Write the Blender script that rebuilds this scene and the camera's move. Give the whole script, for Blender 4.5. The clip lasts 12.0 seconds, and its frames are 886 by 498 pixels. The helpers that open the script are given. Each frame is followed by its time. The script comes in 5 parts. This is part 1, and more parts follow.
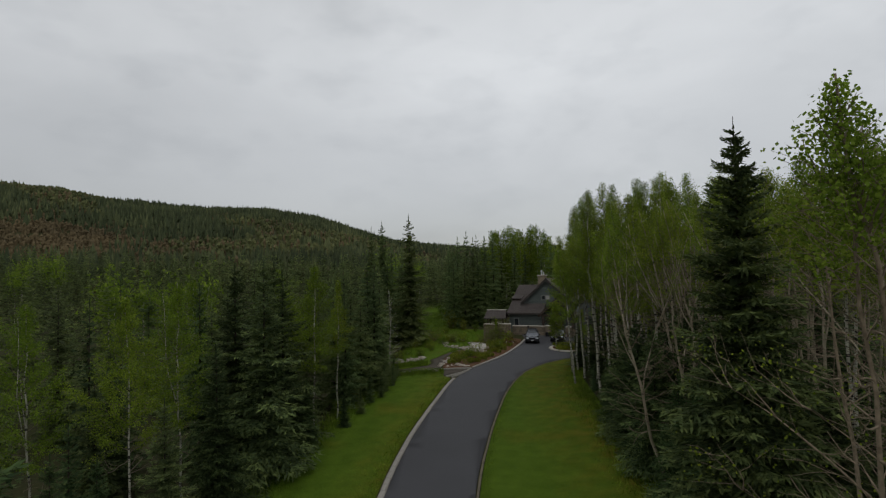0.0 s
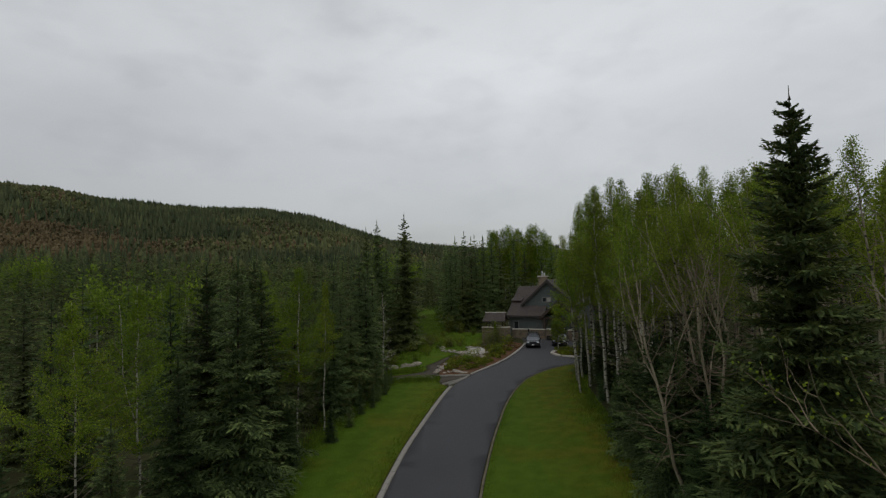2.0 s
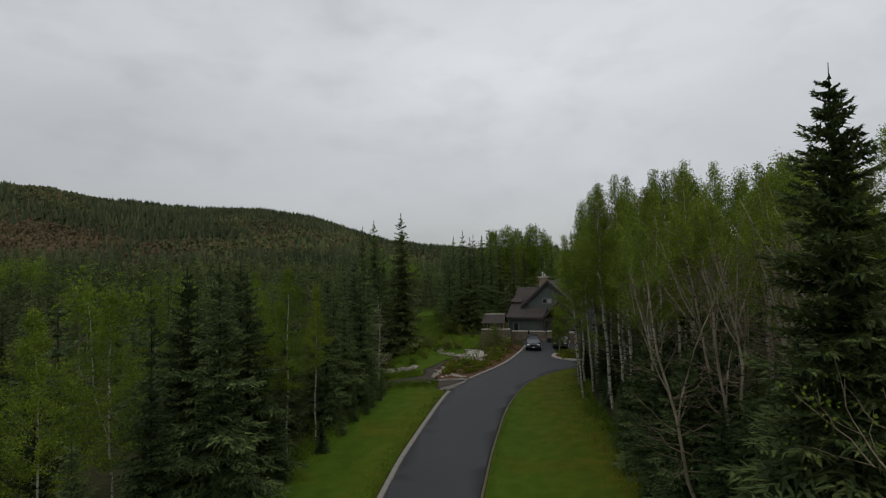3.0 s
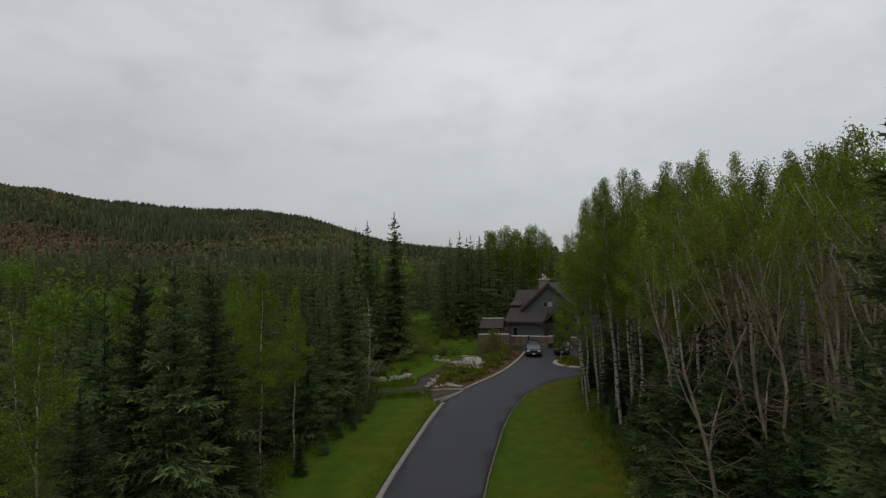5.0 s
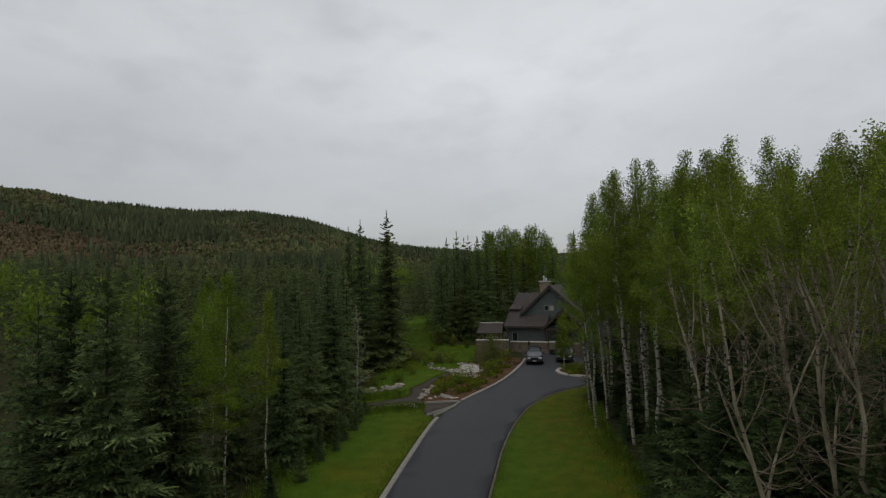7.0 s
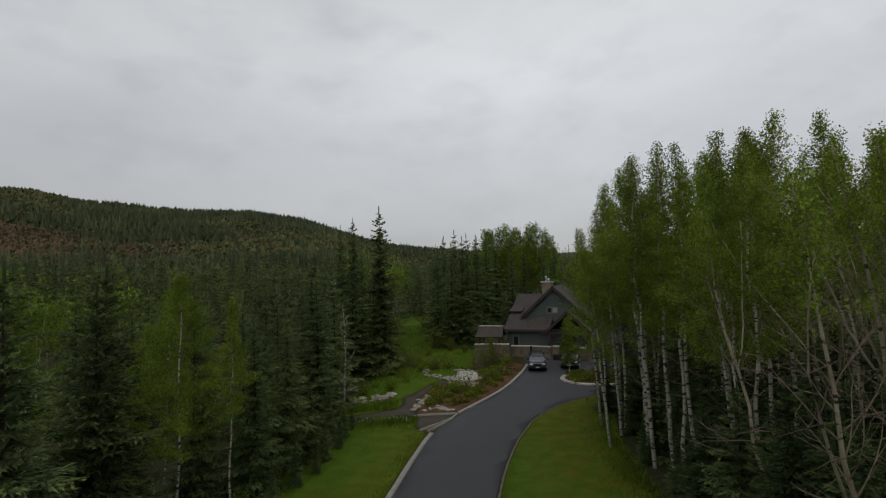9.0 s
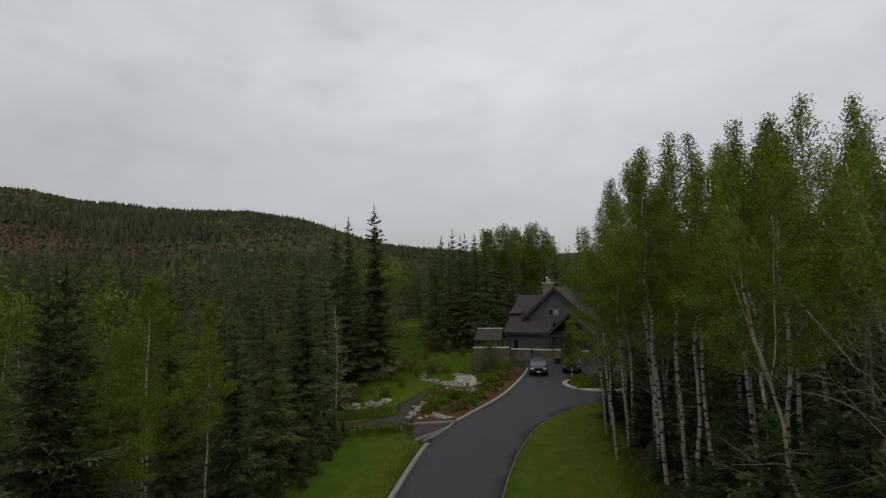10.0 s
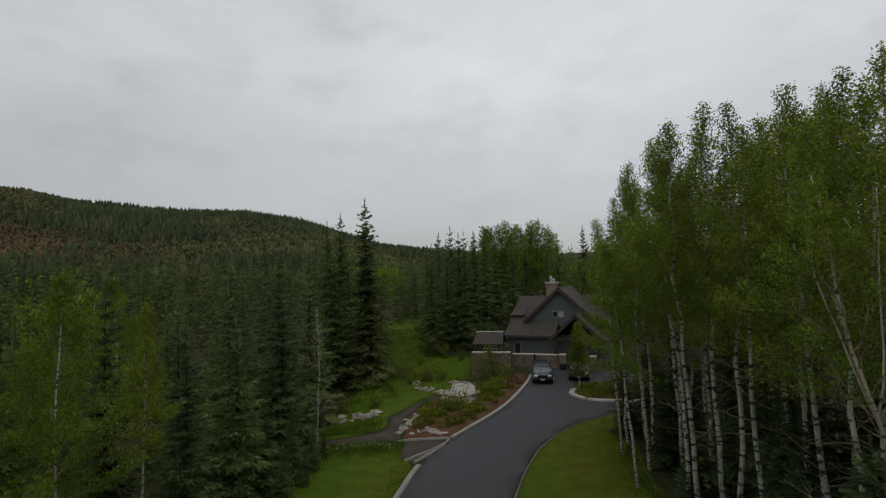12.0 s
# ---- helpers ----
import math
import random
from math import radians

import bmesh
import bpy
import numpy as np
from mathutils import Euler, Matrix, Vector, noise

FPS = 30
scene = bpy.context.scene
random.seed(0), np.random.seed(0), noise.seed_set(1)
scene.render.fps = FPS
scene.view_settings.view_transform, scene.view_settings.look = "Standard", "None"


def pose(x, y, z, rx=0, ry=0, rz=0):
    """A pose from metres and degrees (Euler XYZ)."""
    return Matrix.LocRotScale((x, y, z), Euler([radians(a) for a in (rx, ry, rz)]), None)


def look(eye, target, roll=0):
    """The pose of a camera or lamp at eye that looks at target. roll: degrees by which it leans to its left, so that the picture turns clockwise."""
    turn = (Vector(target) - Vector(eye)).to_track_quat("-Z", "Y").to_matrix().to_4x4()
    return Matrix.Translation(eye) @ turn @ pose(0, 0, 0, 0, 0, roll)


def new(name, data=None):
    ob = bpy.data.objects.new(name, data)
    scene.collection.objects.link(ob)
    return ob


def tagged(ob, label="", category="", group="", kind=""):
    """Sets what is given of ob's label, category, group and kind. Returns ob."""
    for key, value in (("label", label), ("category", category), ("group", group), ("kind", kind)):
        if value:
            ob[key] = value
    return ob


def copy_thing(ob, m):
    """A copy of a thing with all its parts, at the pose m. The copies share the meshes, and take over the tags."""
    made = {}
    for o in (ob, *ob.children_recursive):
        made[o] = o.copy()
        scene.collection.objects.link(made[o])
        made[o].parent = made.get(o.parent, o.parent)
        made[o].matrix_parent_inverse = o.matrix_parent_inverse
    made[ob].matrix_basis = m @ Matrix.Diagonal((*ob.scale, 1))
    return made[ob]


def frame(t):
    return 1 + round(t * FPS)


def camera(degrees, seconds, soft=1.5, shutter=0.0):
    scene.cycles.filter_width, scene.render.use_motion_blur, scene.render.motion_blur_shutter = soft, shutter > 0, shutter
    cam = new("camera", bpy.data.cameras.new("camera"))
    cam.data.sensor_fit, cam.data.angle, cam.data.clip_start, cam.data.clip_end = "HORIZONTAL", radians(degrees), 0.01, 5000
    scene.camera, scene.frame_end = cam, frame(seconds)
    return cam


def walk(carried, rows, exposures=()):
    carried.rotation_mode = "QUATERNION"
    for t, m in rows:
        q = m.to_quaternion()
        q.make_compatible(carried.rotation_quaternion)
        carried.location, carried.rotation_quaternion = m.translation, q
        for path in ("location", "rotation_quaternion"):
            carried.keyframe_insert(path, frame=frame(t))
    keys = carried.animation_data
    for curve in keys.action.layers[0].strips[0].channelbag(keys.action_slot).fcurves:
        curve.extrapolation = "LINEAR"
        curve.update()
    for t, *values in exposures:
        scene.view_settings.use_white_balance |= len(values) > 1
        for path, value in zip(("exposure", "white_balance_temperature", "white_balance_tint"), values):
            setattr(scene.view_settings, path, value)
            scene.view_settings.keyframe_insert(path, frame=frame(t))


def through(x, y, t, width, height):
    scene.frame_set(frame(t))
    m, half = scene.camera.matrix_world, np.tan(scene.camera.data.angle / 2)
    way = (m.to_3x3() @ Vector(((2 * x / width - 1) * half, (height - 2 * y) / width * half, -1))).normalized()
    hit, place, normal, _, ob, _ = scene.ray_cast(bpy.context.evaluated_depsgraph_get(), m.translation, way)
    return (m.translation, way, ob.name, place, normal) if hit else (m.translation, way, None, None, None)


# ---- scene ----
cam = camera(77.7, 12.0, 1.25)
METRES, EYE, TILT, LEAN, TURN = 22.0, 10.7, 0.0, -1.2, 0.0
ROWS = [
    (0.0, 0.0, 0.0, 0.0, 0.13, 2.7, 2.67),
    (0.5, 0.0027, 0.0333, 0.0004, 0.07, 2.69, 2.67),
    (1.0, 0.0056, 0.0683, 0.0013, 0.02, 2.68, 2.69),
    (1.5, 0.0053, 0.1043, 0.002, -0.04, 2.71, 2.7),
    (2.0, 0.0069, 0.1408, 0.0036, -0.08, 2.74, 2.67),
    (2.5, 0.01, 0.1789, 0.005, -0.11, 2.75, 2.68),
    (3.0, 0.0141, 0.2176, 0.0068, -0.16, 2.76, 2.72),
    (5.0, 0.0334, 0.3676, 0.0094, -0.27, 2.93, 2.77),
    (5.5, 0.0375, 0.4071, 0.0101, -0.31, 3.0, 2.8),
    (6.0, 0.0425, 0.4481, 0.0117, -0.34, 3.03, 2.83),
    (6.5, 0.0469, 0.491, 0.0128, -0.38, 3.06, 2.85),
    (7.0, 0.0509, 0.5354, 0.0138, -0.42, 3.07, 2.87),
    (9.0, 0.0621, 0.716, 0.0142, -0.6, 3.07, 2.88),
    (9.5, 0.0662, 0.7609, 0.0149, -0.64, 3.11, 2.86),
    (10.0, 0.0709, 0.8068, 0.0144, -0.68, 3.15, 2.88),
    (10.5, 0.0756, 0.8527, 0.0138, -0.72, 3.18, 2.87),
    (11.0, 0.0801, 0.8998, 0.0134, -0.76, 3.18, 2.9),
    (11.5, 0.0846, 0.9471, 0.0123, -0.78, 3.19, 2.87),
    (12.0, 0.0892, 0.9953, 0.0107, -0.69, 3.16, 2.89),
]
walk(cam, [(t, pose(0, 0, EYE, TILT, LEAN, TURN) @ pose(METRES * x, METRES * y, METRES * z, 90 + pitch, roll, yaw)) for t, x, y, z, yaw, pitch, roll in ROWS])

# ---- world and light: an overcast day ----
world = bpy.data.worlds.new("overcast_sky")
scene.world = world
world.use_nodes = True
wn, wl = world.node_tree.nodes, world.node_tree.links
wn.clear()
w_out = wn.new("ShaderNodeOutputWorld")
w_co = wn.new("ShaderNodeTexCoord")
sky = wn.new("ShaderNodeTexSky")
sky.sky_type, sky.sun_disc = "NISHITA", False
sky.sun_elevation, sky.sun_rotation = radians(52), radians(200)
grey = wn.new("ShaderNodeHueSaturation")
grey.inputs["Saturation"].default_value = 0.25
wl.new(sky.outputs[0], grey.inputs["Color"])
bg_sky = wn.new("ShaderNodeBackground")
bg_sky.inputs["Strength"].default_value = 0.05
wl.new(grey.outputs[0], bg_sky.inputs["Color"])
# cloud sheet: flattened noise so that the billows stretch along the horizon
w_map = wn.new("ShaderNodeMapping")
w_map.inputs["Scale"].default_value = (1.5, 1.5, 3.2)
wl.new(w_co.outputs["Generated"], w_map.inputs["Vector"])
cloud = wn.new("ShaderNodeTexNoise")
cloud.inputs["Scale"].default_value, cloud.inputs["Detail"].default_value = 1.7, 5.0
cloud.inputs["Roughness"].default_value, cloud.inputs["Distortion"].default_value = 0.5, 0.3
wl.new(w_map.outputs[0], cloud.inputs["Vector"])
w_ramp = wn.new("ShaderNodeValToRGB")
w_ramp.color_ramp.elements[0].position, w_ramp.color_ramp.elements[1].position = 0.3, 0.72
w_ramp.color_ramp.elements[0].color = (0.50, 0.515, 0.525, 1)
w_ramp.color_ramp.elements[1].color = (0.645, 0.66, 0.67, 1)
wl.new(cloud.outputs["Fac"], w_ramp.inputs["Fac"])
bg_cloud = wn.new("ShaderNodeBackground")
bg_cloud.inputs["Strength"].default_value = 0.80
# small darker wisps, and a duller sky towards the hill
w_fine = wn.new("ShaderNodeTexNoise")
w_fine.inputs["Scale"].default_value, w_fine.inputs["Detail"].default_value = 5.0, 3.0
wl.new(w_map.outputs[0], w_fine.inputs["Vector"])
w_wisp = wn.new("ShaderNodeValToRGB")
w_wisp.color_ramp.elements[0].position, w_wisp.color_ramp.elements[1].position = 0.30, 0.50
w_wisp.color_ramp.elements[0].color, w_wisp.color_ramp.elements[1].color = (0.88, 0.885, 0.89, 1), (1, 1, 1, 1)
wl.new(w_fine.outputs["Fac"], w_wisp.inputs["Fac"])
w_xyz = wn.new("ShaderNodeSeparateXYZ")
wl.new(w_co.outputs["Generated"], w_xyz.inputs[0])
w_side = wn.new("ShaderNodeMapRange")
for k, v in ((1, -0.7), (2, 0.1), (3, 0.74), (4, 1.0)):
    w_side.inputs[k].default_value = v
wl.new(w_xyz.outputs["X"], w_side.inputs[0])
w_m1, w_m2 = wn.new("ShaderNodeMix"), wn.new("ShaderNodeMix")
for w_m in (w_m1, w_m2):
    w_m.data_type, w_m.blend_type = "RGBA", "MULTIPLY"
    w_m.inputs[0].default_value = 1
wl.new(w_ramp.outputs[0], w_m1.inputs[6])
wl.new(w_wisp.outputs[0], w_m1.inputs[7])
wl.new(w_m1.outputs[2], w_m2.inputs[6])
wl.new(w_side.outputs[0], w_m2.inputs[7])
# the cloud sheet dulls towards the horizon
w_low = wn.new("ShaderNodeMapRange")
for k, v in ((1, 0.0), (2, 0.36), (3, 0.24), (4, 1.10)):
    w_low.inputs[k].default_value = v
wl.new(w_xyz.outputs["Z"], w_low.inputs[0])
w_m3 = wn.new("ShaderNodeMix")
w_m3.data_type, w_m3.blend_type = "RGBA", "MULTIPLY"
w_m3.inputs[0].default_value = 1
wl.new(w_m2.outputs[2], w_m3.inputs[6])
wl.new(w_low.outputs[0], w_m3.inputs[7])
wl.new(w_m3.outputs[2], bg_cloud.inputs["Color"])
w_add = wn.new("ShaderNodeAddShader")
wl.new(bg_sky.outputs[0], w_add.inputs[0])
wl.new(bg_cloud.outputs[0], w_add.inputs[1])
wl.new(w_add.outputs[0], w_out.inputs["Surface"])

sun = new("sun", bpy.data.lights.new("sun", "SUN"))
sun.data.energy, sun.data.angle, sun.data.color = 0.3, radians(40), (1.0, 0.97, 0.93)
sun.matrix_world = look((0, 0, 60), (-14, 34, 0))

# ---- materials ----


def mat(name, rough=0.8, metal=0.0, spec=0.3):
    m = bpy.data.materials.new(name)
    m.use_nodes = True
    b = m.node_tree.nodes["Principled BSDF"]
    b.inputs["Roughness"].default_value, b.inputs["Metallic"].default_value = rough, metal
    b.inputs["Specular IOR Level"].default_value = spec
    return m, m.node_tree.nodes, m.node_tree.links, b


def noise_node(n, l, scale, detail=4.0, stretch=(1, 1, 1), space="Object"):
    co, mp, tx = n.new("ShaderNodeTexCoord"), n.new("ShaderNodeMapping"), n.new("ShaderNodeTexNoise")
    mp.inputs["Scale"].default_value = stretch
    tx.inputs["Scale"].default_value, tx.inputs["Detail"].default_value = scale, detail
    l.new(co.outputs[space], mp.inputs["Vector"])
    l.new(mp.outputs[0], tx.inputs["Vector"])
    return tx.outputs["Fac"]


def ramp(n, l, fac, stops):
    r = n.new("ShaderNodeValToRGB")
    while len(r.color_ramp.elements) < len(stops):
        r.color_ramp.elements.new(0.5)
    for e, (p, c) in zip(r.color_ramp.elements, stops):
        e.position, e.color = p, (*c, 1)
    l.new(fac, r.inputs["Fac"])
    return r.outputs["Color"]


def mixc(n, l, fac, a, b, blend="MIX"):
    x = n.new("ShaderNodeMix")
    x.data_type, x.blend_type = "RGBA", blend
    for k, v in ((0, fac), (6, a), (7, b)):
        if isinstance(v, (int, float)):
            x.inputs[k].default_value = v
        elif isinstance(v, tuple):
            x.inputs[k].default_value = (*v, 1)
        else:
            l.new(v, x.inputs[k])
    return x.outputs[2]


def bump(n, l, b, height, strength, dist=0.02):
    x = n.new("ShaderNodeBump")
    x.inputs["Strength"].default_value, x.inputs["Distance"].default_value = strength, dist
    l.new(height, x.inputs["Height"])
    l.new(x.outputs[0], b.inputs["Normal"])


def rough_mat(name, dark, light, big=0.4, fine=12.0, rough=0.85, relief=0.4, stretch=(1, 1, 1), vary=0.0, spec=0.1, metal=0.0):
    """Two scales of noise between two colours, with relief; vary: change from object to object."""
    m, n, l, b = mat(name, rough, metal, spec)
    f1, f2 = noise_node(n, l, big, 4, stretch), noise_node(n, l, fine, 5, stretch)
    c1 = ramp(n, l, f1, [(0.3, dark), (0.72, light)])
    c2 = ramp(n, l, f2, [(0.3, tuple(0.72 * v for v in dark)), (0.75, tuple(min(1, 1.15 * v) for v in light))])
    c = mixc(n, l, 0.5, c1, c2)
    if vary:
        oi = n.new("ShaderNodeObjectInfo")
        mr = n.new("ShaderNodeMapRange")
        mr.inputs[3].default_value, mr.inputs[4].default_value = 1 - vary, 1 + vary
        l.new(oi.outputs["Random"], mr.inputs[0])
        hs = n.new("ShaderNodeHueSaturation")
        l.new(mr.outputs[0], hs.inputs["Value"])
        l.new(c, hs.inputs["Color"])
        c = hs.outputs[0]
    l.new(c, b.inputs["Base Color"])
    bump(n, l, b, f2, relief)
    return m


def leaf_mat(name, stops, through=0.3, vary=0.12, hue=0.012, big=0.5, deep=(0.55, 1.25)):
    """Foliage: colour by island and by clump, some light let through, each tree a little different."""
    m, n, l, b = mat(name, 0.65, 0.0, 0.04)
    geo = n.new("ShaderNodeNewGeometry")
    c1 = ramp(n, l, geo.outputs["Random Per Island"], stops)
    f = noise_node(n, l, big, 3)
    c = mixc(n, l, 1.0, c1, ramp(n, l, f, [(0.3, (deep[0], deep[0] * 1.06, deep[0] * 1.08)), (0.7, (deep[1], deep[1] * 0.97, deep[1] * 0.88))]), "MULTIPLY")
    oi = n.new("ShaderNodeObjectInfo")
    hs = n.new("ShaderNodeHueSaturation")
    for sock, lo, hi in (("Value", 1 - vary, 1 + vary), ("Hue", 0.5 - hue, 0.5 + hue)):
        mr = n.new("ShaderNodeMapRange")
        mr.inputs[3].default_value, mr.inputs[4].default_value = lo, hi
        if sock == "Hue":
            fr, ml = n.new("ShaderNodeMath"), n.new("ShaderNodeMath")
            ml.operation, fr.operation = "MULTIPLY", "FRACT"
            ml.inputs[1].default_value = 7.31
            l.new(oi.outputs["Random"], ml.inputs[0])
            l.new(ml.outputs[0], fr.inputs[0])
            l.new(fr.outputs[0], mr.inputs[0])
        else:
            l.new(oi.outputs["Random"], mr.inputs[0])
        l.new(mr.outputs[0], hs.inputs[sock])
    l.new(c, hs.inputs["Color"])
    l.new(hs.outputs[0], b.inputs["Base Color"])
    tr = n.new("ShaderNodeBsdfTranslucent")
    l.new(hs.outputs[0], tr.inputs["Color"])
    mx = n.new("ShaderNodeMixShader")
    mx.inputs[0].default_value = through
    out = n["Material Output"]
    l.new(b.outputs[0], mx.inputs[1])
    l.new(tr.outputs[0], mx.inputs[2])
    l.new(mx.outputs[0], out.inputs["Surface"])
    return m


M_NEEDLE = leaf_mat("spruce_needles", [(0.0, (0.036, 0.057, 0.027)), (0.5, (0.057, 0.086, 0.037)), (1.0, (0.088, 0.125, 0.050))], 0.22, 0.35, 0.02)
# M_TIP, M_WOOD_TIP: spring growth, brightened in colour for light on bough tops.
M_TIP = leaf_mat("new_growth_and_lit_tops", [(0.0, (0.062, 0.093, 0.037)), (0.5, (0.088, 0.126, 0.046)), (1.0, (0.128, 0.170, 0.060))], 0.18, 0.35, 0.02)
# Spruce needles again, lightened in colour for haze and light within the crowns.
M_WOOD = leaf_mat("haze_lightened_needles", [(0.0, (0.112, 0.155, 0.066)), (0.5, (0.160, 0.216, 0.087)), (1.0, (0.215, 0.282, 0.110))], 0.5, 0.25, 0.015, 0.16, (0.5, 1.4))
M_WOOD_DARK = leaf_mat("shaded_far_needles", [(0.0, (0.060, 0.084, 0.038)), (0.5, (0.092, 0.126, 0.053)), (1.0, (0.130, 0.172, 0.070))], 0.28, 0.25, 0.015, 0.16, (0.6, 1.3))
M_WOOD_TIP = leaf_mat("haze_lightened_new_growth", [(0.0, (0.132, 0.178, 0.070)), (0.5, (0.184, 0.236, 0.090)), (1.0, (0.246, 0.300, 0.110))], 0.5, 0.25, 0.015, 0.16, (0.5, 1.4))
M_LEAF = leaf_mat("aspen_leaves", [(0.0, (0.10, 0.15, 0.020)), (0.5, (0.180, 0.250, 0.031)), (1.0, (0.28, 0.355, 0.052))], 0.58, 0.2)
M_YOUNG = leaf_mat("young_aspen_leaves", [(0.0, (0.084, 0.133, 0.015)), (0.5, (0.152, 0.216, 0.025)), (1.0, (0.242, 0.314, 0.040))], 0.45, 0.2)
M_SHRUB = leaf_mat("shrub_leaves", [(0.0, (0.066, 0.10, 0.012)), (0.5, (0.13, 0.182, 0.02)), (1.0, (0.23, 0.28, 0.04))], 0.35, 0.2, 0.03)
# Hill spruce colour is greyed and lightened to take in the haze.
M_FAR = leaf_mat("hazed_far_spruce", [(0.0, (0.040, 0.053, 0.028)), (0.6, (0.062, 0.076, 0.038)), (1.0, (0.092, 0.108, 0.052))], 0.0, 0.1, 0.005, 0.02)
M_FAR_TAN = leaf_mat("far_bare_aspen", [(0.0, (0.086, 0.066, 0.037)), (0.6, (0.104, 0.081, 0.046)), (1.0, (0.125, 0.099, 0.058))], 0.0, 0.1, 0.005, 0.02)
M_FAR_GREEN = leaf_mat("far_green_aspen", [(0.0, (0.060, 0.069, 0.030)), (0.6, (0.084, 0.094, 0.040)), (1.0, (0.112, 0.120, 0.053))], 0.0, 0.1, 0.005, 0.02)
M_BARK = rough_mat("spruce_bark", (0.022, 0.018, 0.014), (0.055, 0.044, 0.034), 1.5, 9.0, 0.9, 0.6, (1, 1, 0.3))
M_WILLOW = rough_mat("willow_bark", (0.115, 0.09, 0.06), (0.25, 0.20, 0.14), 1.5, 9.0, 0.85, 0.3)
M_SAND = rough_mat("sand_and_grit", (0.26, 0.245, 0.21), (0.48, 0.455, 0.40), 0.9, 7.0, 0.9, 0.7)
M_TWIG = rough_mat("bare_twigs", (0.10, 0.082, 0.058), (0.21, 0.175, 0.13), 1.5, 9.0, 0.85, 0.3)


def aspen_bark(name, dark, light, scars):
    m, n, l, b = mat(name, 0.75)
    f1 = noise_node(n, l, 1.2, 4)
    f2 = noise_node(n, l, 2.2, 4, (1.2, 1.2, 4.0))
    c = ramp(n, l, f1, [(0.3, dark), (0.7, light)])
    c = mixc(n, l, ramp(n, l, f2, [(scars, (0, 0, 0)), (scars + 0.05, (1, 1, 1))]), c, (0.03, 0.026, 0.022))
    l.new(c, b.inputs["Base Color"])
    bump(n, l, b, f2, 0.3)
    return m


M_ASPEN = aspen_bark("aspen_bark", (0.20, 0.195, 0.145), (0.42, 0.405, 0.33), 0.53)
M_ASPEN_TAN = aspen_bark("weathered_aspen_bark", (0.16, 0.135, 0.09), (0.33, 0.29, 0.205), 0.60)


def grass_mat(name, x0, x1, lean=0.0):
    """Lawn; it dries out with patches from x0 towards x1, measured along x + lean * y."""
    m, n, l, b = mat(name, 0.8, 0.0, 0.03)
    big, mid, fine = noise_node(n, l, 0.16, 3), noise_node(n, l, 1.1, 5), noise_node(n, l, 22.0, 4)
    c = ramp(n, l, mid, [(0.3, (0.057, 0.101, 0.008)), (0.7, (0.081, 0.133, 0.012))])
    dry = ramp(n, l, mid, [(0.35, (0.092, 0.092, 0.008)), (0.7, (0.15, 0.12, 0.014))])
    c = mixc(n, l, ramp(n, l, big, [(0.56, (0, 0, 0)), (0.78, (0.8, 0.8, 0.8))]), c, dry)
    co, sp, mr, mu = n.new("ShaderNodeTexCoord"), n.new("ShaderNodeSeparateXYZ"), n.new("ShaderNodeMapRange"), n.new("ShaderNodeMath")
    l.new(co.outputs["Object"], sp.inputs[0])
    slant = n.new("ShaderNodeMath")
    slant.operation = "MULTIPLY_ADD"
    slant.inputs[1].default_value = lean
    l.new(sp.outputs["Y"], slant.inputs[0])
    l.new(sp.outputs["X"], slant.inputs[2])
    l.new(slant.outputs[0], mr.inputs[0])
    mr.inputs[1].default_value, mr.inputs[2].default_value = x0, x1
    mu.operation = "MULTIPLY"
    l.new(mr.outputs[0], mu.inputs[0])
    l.new(ramp(n, l, noise_node(n, l, 0.9, 6), [(0.36, (0.15, 0.15, 0.15)), (0.66, (0.85, 0.85, 0.85))]), mu.inputs[1])
    c = mixc(n, l, mu.outputs[0], c, dry)
    c = mixc(n, l, 1.0, c, ramp(n, l, fine, [(0.3, (0.6, 0.6, 0.6)), (0.75, (1.25, 1.25, 1.25))]), "MULTIPLY")
    l.new(c, b.inputs["Base Color"])
    bump(n, l, b, fine, 0.7, 0.05)
    return m


M_GRASS, M_GRASS_R = grass_mat("lawn_grass", -10.2, -6.2, -0.13), grass_mat("lawn_grass_dry", 5.0, 9.0)
M_MEADOW = grass_mat("meadow_grass", 60, 70)
M_FLOOR = rough_mat("forest_floor", (0.02, 0.025, 0.008), (0.055, 0.052, 0.02), 0.06, 3.0, 0.95, 0.8)
M_ASPHALT = rough_mat("asphalt", (0.042, 0.042, 0.046), (0.058, 0.058, 0.063), 0.25, 40.0, 0.75, 0.35, spec=0.3)
M_KERB = rough_mat("concrete_kerb", (0.22, 0.205, 0.18), (0.37, 0.35, 0.315), 0.8, 14.0, 0.85, 0.4)
M_VERGE = rough_mat("gravel_verge", (0.11, 0.10, 0.078), (0.34, 0.31, 0.26), 3.0, 16.0, 0.9, 0.9)
M_SOIL = rough_mat("dry_soil_edge", (0.065, 0.056, 0.038), (0.20, 0.175, 0.125), 2.0, 14.0, 0.95, 0.8)
M_GRAVEL = rough_mat("gravel", (0.045, 0.038, 0.03), (0.095, 0.082, 0.064), 0.7, 18.0, 0.9, 0.8)
M_MULCH = rough_mat("bark_mulch", (0.055, 0.032, 0.018), (0.15, 0.08, 0.042), 0.9, 10.0, 0.95, 0.9)
M_ROCK = rough_mat("pale_boulders", (0.13, 0.108, 0.085), (0.46, 0.42, 0.36), 1.1, 7.0, 0.85, 0.6, vary=0.25)
M_SIDING = rough_mat("grey_green_siding", (0.074, 0.087, 0.081), (0.100, 0.114, 0.106), 0.5, 8.0, 0.7, 0.15)
